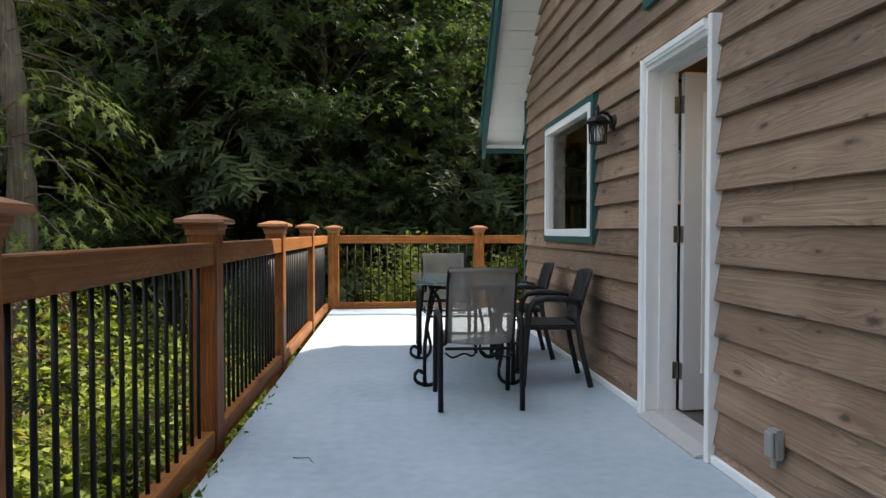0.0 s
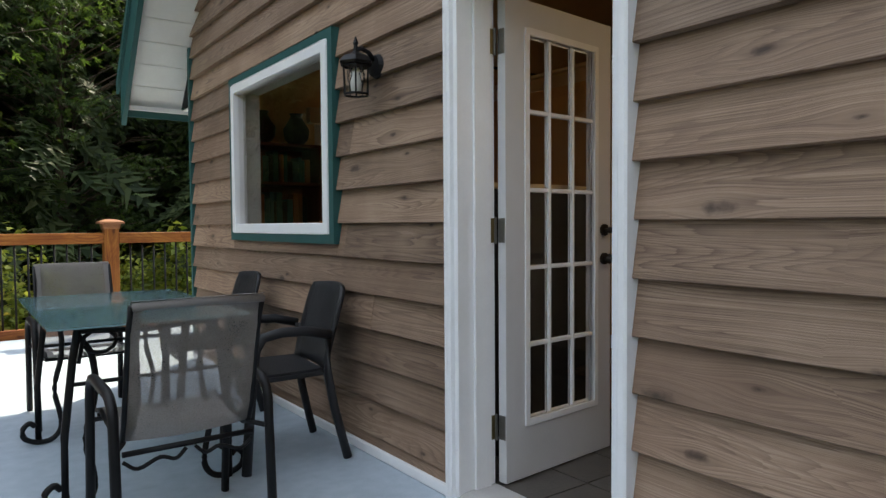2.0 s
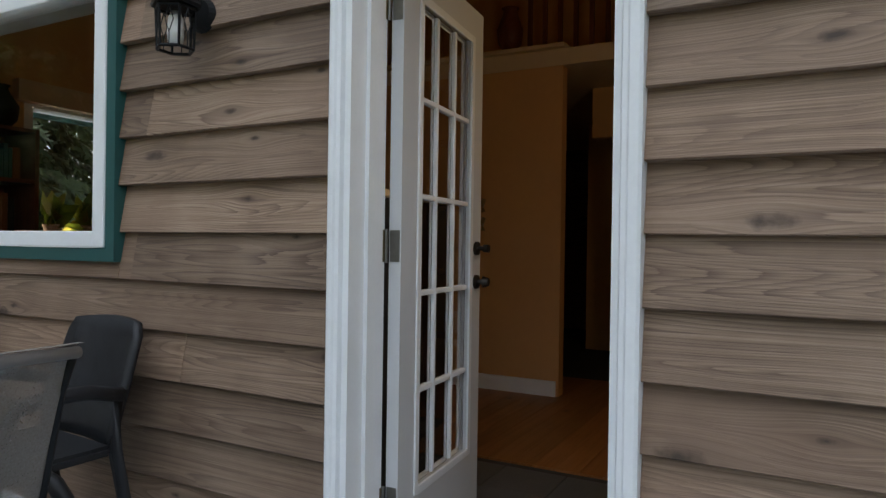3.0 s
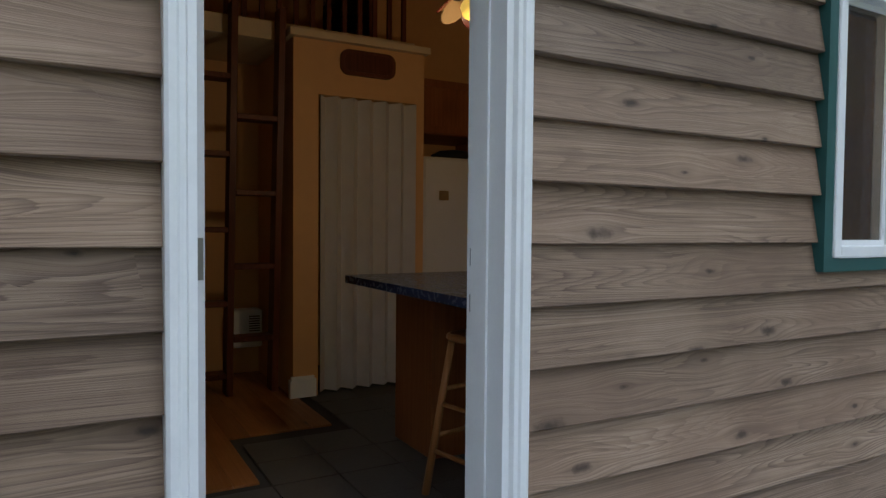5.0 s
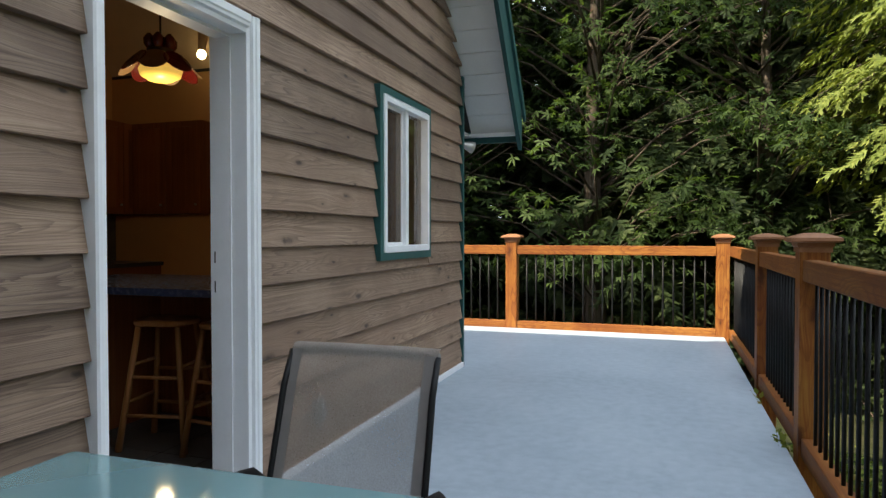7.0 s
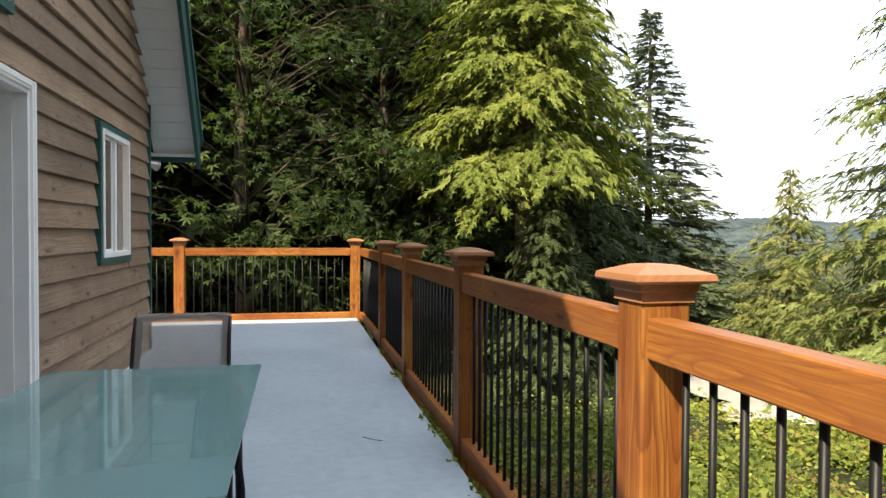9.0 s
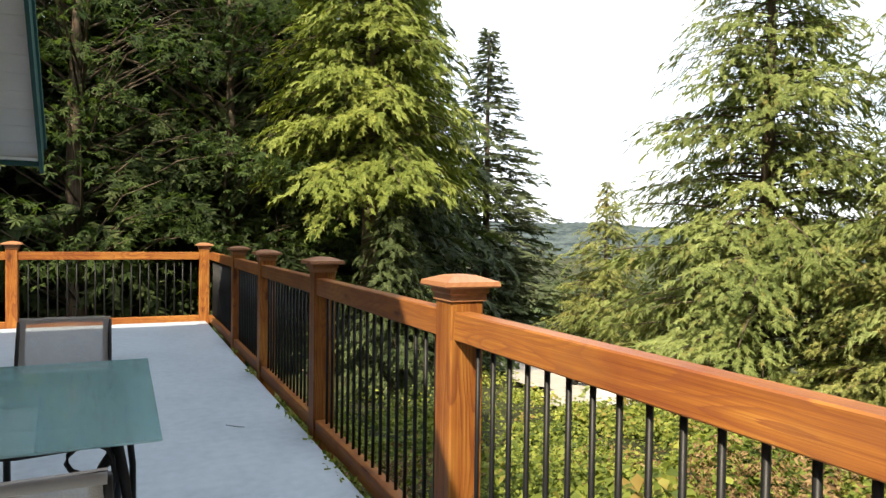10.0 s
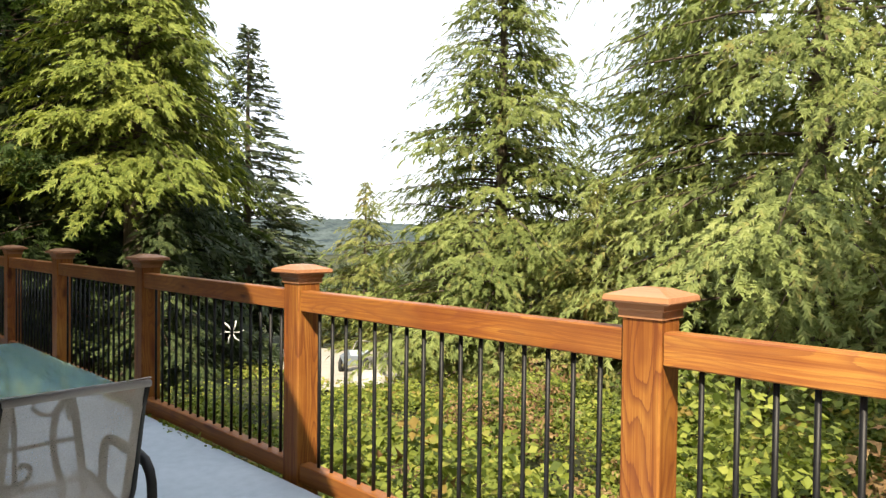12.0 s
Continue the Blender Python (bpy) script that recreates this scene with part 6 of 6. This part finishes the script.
for k in range(6):
    a = 2 * math.pi * k / 6
    bm = bmesh.new()
    c = Vector((PX + 0.06 * math.cos(a), PY + 0.06 * math.sin(a), PZ + 0.135))
    lathe(bm, [(0.008, c.z - 0.045), (0.028, c.z - 0.02), (0.030, c.z + 0.015), (0.010, c.z + 0.04)], c.x, c.y, 10)
    part("crown_petal", bm, RED_G.mat, pl, smooth=True)
bm = bmesh.new()
lathe(bm, [(0.07, PZ + 0.075), (0.072, PZ + 0.095), (0.05, PZ + 0.10)], PX, PY, 18)
part("collar", bm, BRONZE, pl)
bm = bmesh.new()
tube(bm, [(PX, PY, PZ + 0.10), (PX, PY, roofline(PY) - 0.032)], 0.006, 6)
part("cord", bm, BRONZE, pl)
_pl = bpy.data.lights.new("pendant_bulb", "POINT")
_pl.energy, _pl.color, _pl.shadow_soft_size = 4.8, (1.0, 0.72, 0.38), 0.04
_plo = new("pendant_bulb", _pl)
_plo.location = (PX, PY, PZ - 0.30)
cl = thing("ceiling_spot", "small lit globe lamp on the sloping ceiling", "ceiling lamp")
bm = bmesh.new()
lathe(bm, [(0.01, 2.82), (0.035, 2.835), (0.045, 2.865), (0.03, 2.90)], 4.0, 0.45, 14)
part("globe", bm, emitter("lit_globe", (1.0, 0.75, 0.35), 6.0), cl, smooth=True)
bm = bmesh.new()
tube(bm, [(4.0, 0.45, 2.89), (4.0, 0.42, roofline(0.42) - 0.033)], 0.03, 10, 0.05)
part("base", bm, CREAM, cl)

# living room seen through the large window
bk = thing("bookcase", "tall dark wooden bookcase with vases on top", "bookcase")
BX0, BX1, BY0, BY1 = 1.90, 2.50, 7.05, 7.40
boxpart("side_panel", (BX0, BX0 + 0.025, BY0, BY1, FZ + 0.003, 1.78), DARKWOOD, bk)
boxpart("side_panel", (BX1 - 0.025, BX1, BY0, BY1, FZ + 0.003, 1.78), DARKWOOD, bk)
boxpart("back_panel", (BX0 + 0.026, BX1 - 0.026, BY1 - 0.012, BY1, FZ + 0.003, 1.78), DARKWOOD, bk)
for z in (0.06, 0.42, 0.76, 1.10, 1.44, 1.755):
    boxpart("shelf", (BX0 + 0.026, BX1 - 0.026, BY0 + 0.004, BY1 - 0.014, z, z + 0.024), DARKWOOD, bk)
rb = random.Random(3)
for z in (0.445, 0.785, 1.125, 1.465):
    x = BX0 + 0.03
    while x < BX1 - 0.12:
        w, h = rb.uniform(0.02, 0.05), rb.uniform(0.17, 0.26)
        b = thing("book", "dark cloth-bound book on the bookcase shelf", "book", "books on the bookcase")
        boxpart("cover", (x, x + w, BY0 + 0.05, BY0 + 0.22, z + 0.0, z + h), rb.choice([DARK, DARKWOOD, TEAL, MAPLEWOOD]), b, bevel=0.003)
        x += w + 0.002
for vx, col in ((2.05, BRONZE), (2.35, DARK)):
    bm = bmesh.new()
    lathe(bm, [(0.05, 1.781), (0.10, 1.84), (0.11, 1.92), (0.06, 2.0), (0.045, 2.03), (0.06, 2.05)], vx, 7.22, 18)
    tagged(part("vase", bm, col, smooth=True), "dark glazed vase on the bookcase top", "vase", "vases")
nw = tagged(new("window_4"), "white framed window with potted plants on its sill", "window", kind="structure")
bm = bmesh.new()
x0, x1, z0, z1 = NWIN
box(bm, x0, x0 + 0.06, Y1 - 0.22, Y1 - 0.05, z0, z1)
box(bm, x1 - 0.06, x1, Y1 - 0.22, Y1 - 0.05, z0, z1)
box(bm, x0 + 0.06, x1 - 0.06, Y1 - 0.22, Y1 - 0.05, z1 - 0.06, z1)
box(bm, x0 + 0.06, x1 - 0.06, Y1 - 0.30, Y1 - 0.05, z0, z0 + 0.05)
part("window_frame", bm, WHITE, nw)
ob = boxpart("pane", (x0 + 0.06, x1 - 0.06, Y1 - 0.12, Y1 - 0.114, z0 + 0.05, z1 - 0.06), GLASS, nw)
ob.visible_shadow = False
bm = bmesh.new()
box(bm, x0 - 0.08, x1 + 0.08, Y1 - 0.30, Y1 - 0.225, z1 - 0.04, z1 + 0.10)
tagged(part("valance", bm, CREAM), "pale fabric valance over the window", "valance")
bm = bmesh.new()
lathe(bm, [(0.04, 2.532), (0.09, 2.60), (0.10, 2.70), (0.06, 2.80), (0.05, 2.84), (0.065, 2.86)], 4.6, 4.75, 18)
tagged(part("vase", bm, DARKWOOD, smooth=True), "dark red-brown vase on the ledge", "vase", "vases")
hk = thing("wall_hook", "small wooden hanger with two keys on wall", "wall hook")
for z in (1.30, 1.44):
    bm = bmesh.new()
    tube(bm, [(4.549, 4.92, z), (4.53, 4.92, z - 0.03), (4.54, 4.92, z - 0.09)], 0.018, 8)
    part("hook", bm, BRASS, hk, smooth=True)

dc = thing("dark_sideboard", "tall black sideboard standing behind the open door", "sideboard")
boxpart("body", (1.86, 2.70, 4.22, 4.66, FZ + 0.003, 1.27), DARK, dc, bevel=0.006)
boxpart("top", (1.84, 2.72, 4.20, 4.68, 1.272, 1.30), CREAM, dc, "pale top", bevel=0.004)
# ---------------------------------------------------------------- potted plants on the inner sill
for px in (2.80, 3.05, 3.25):
    pt = thing("potted_plant", "small green plant in a clay pot", "plant", "plants on the sill")
    bm = bmesh.new()
    lathe(bm, [(0.045, NWIN[2] + 0.052), (0.060, NWIN[2] + 0.13), (0.066, NWIN[2] + 0.135), (0.064, NWIN[2] + 0.15)], px, Y1 - 0.26, 14)
    part("pot", bm, plain("clay_pot", (0.40, 0.24, 0.13), 0.8), pt, smooth=True)
    r_ = np.random.RandomState(int(px * 100))
    nn = 26
    pp = np.tile(np.array([px, Y1 - 0.26, NWIN[2] + 0.15]), (nn, 1)) + r_.randn(nn, 3) * 0.015
    xx = r_.randn(nn, 3) * 0.6 + np.array([0, -0.1, 0.9])
    vv, ff = scatter(*OVAL, pp, xx, r_.randn(nn, 3), 0.20 * r_.uniform(0.6, 1.2, nn))
    soup("leaves", vv, ff, BUSH_LEAF, pt)
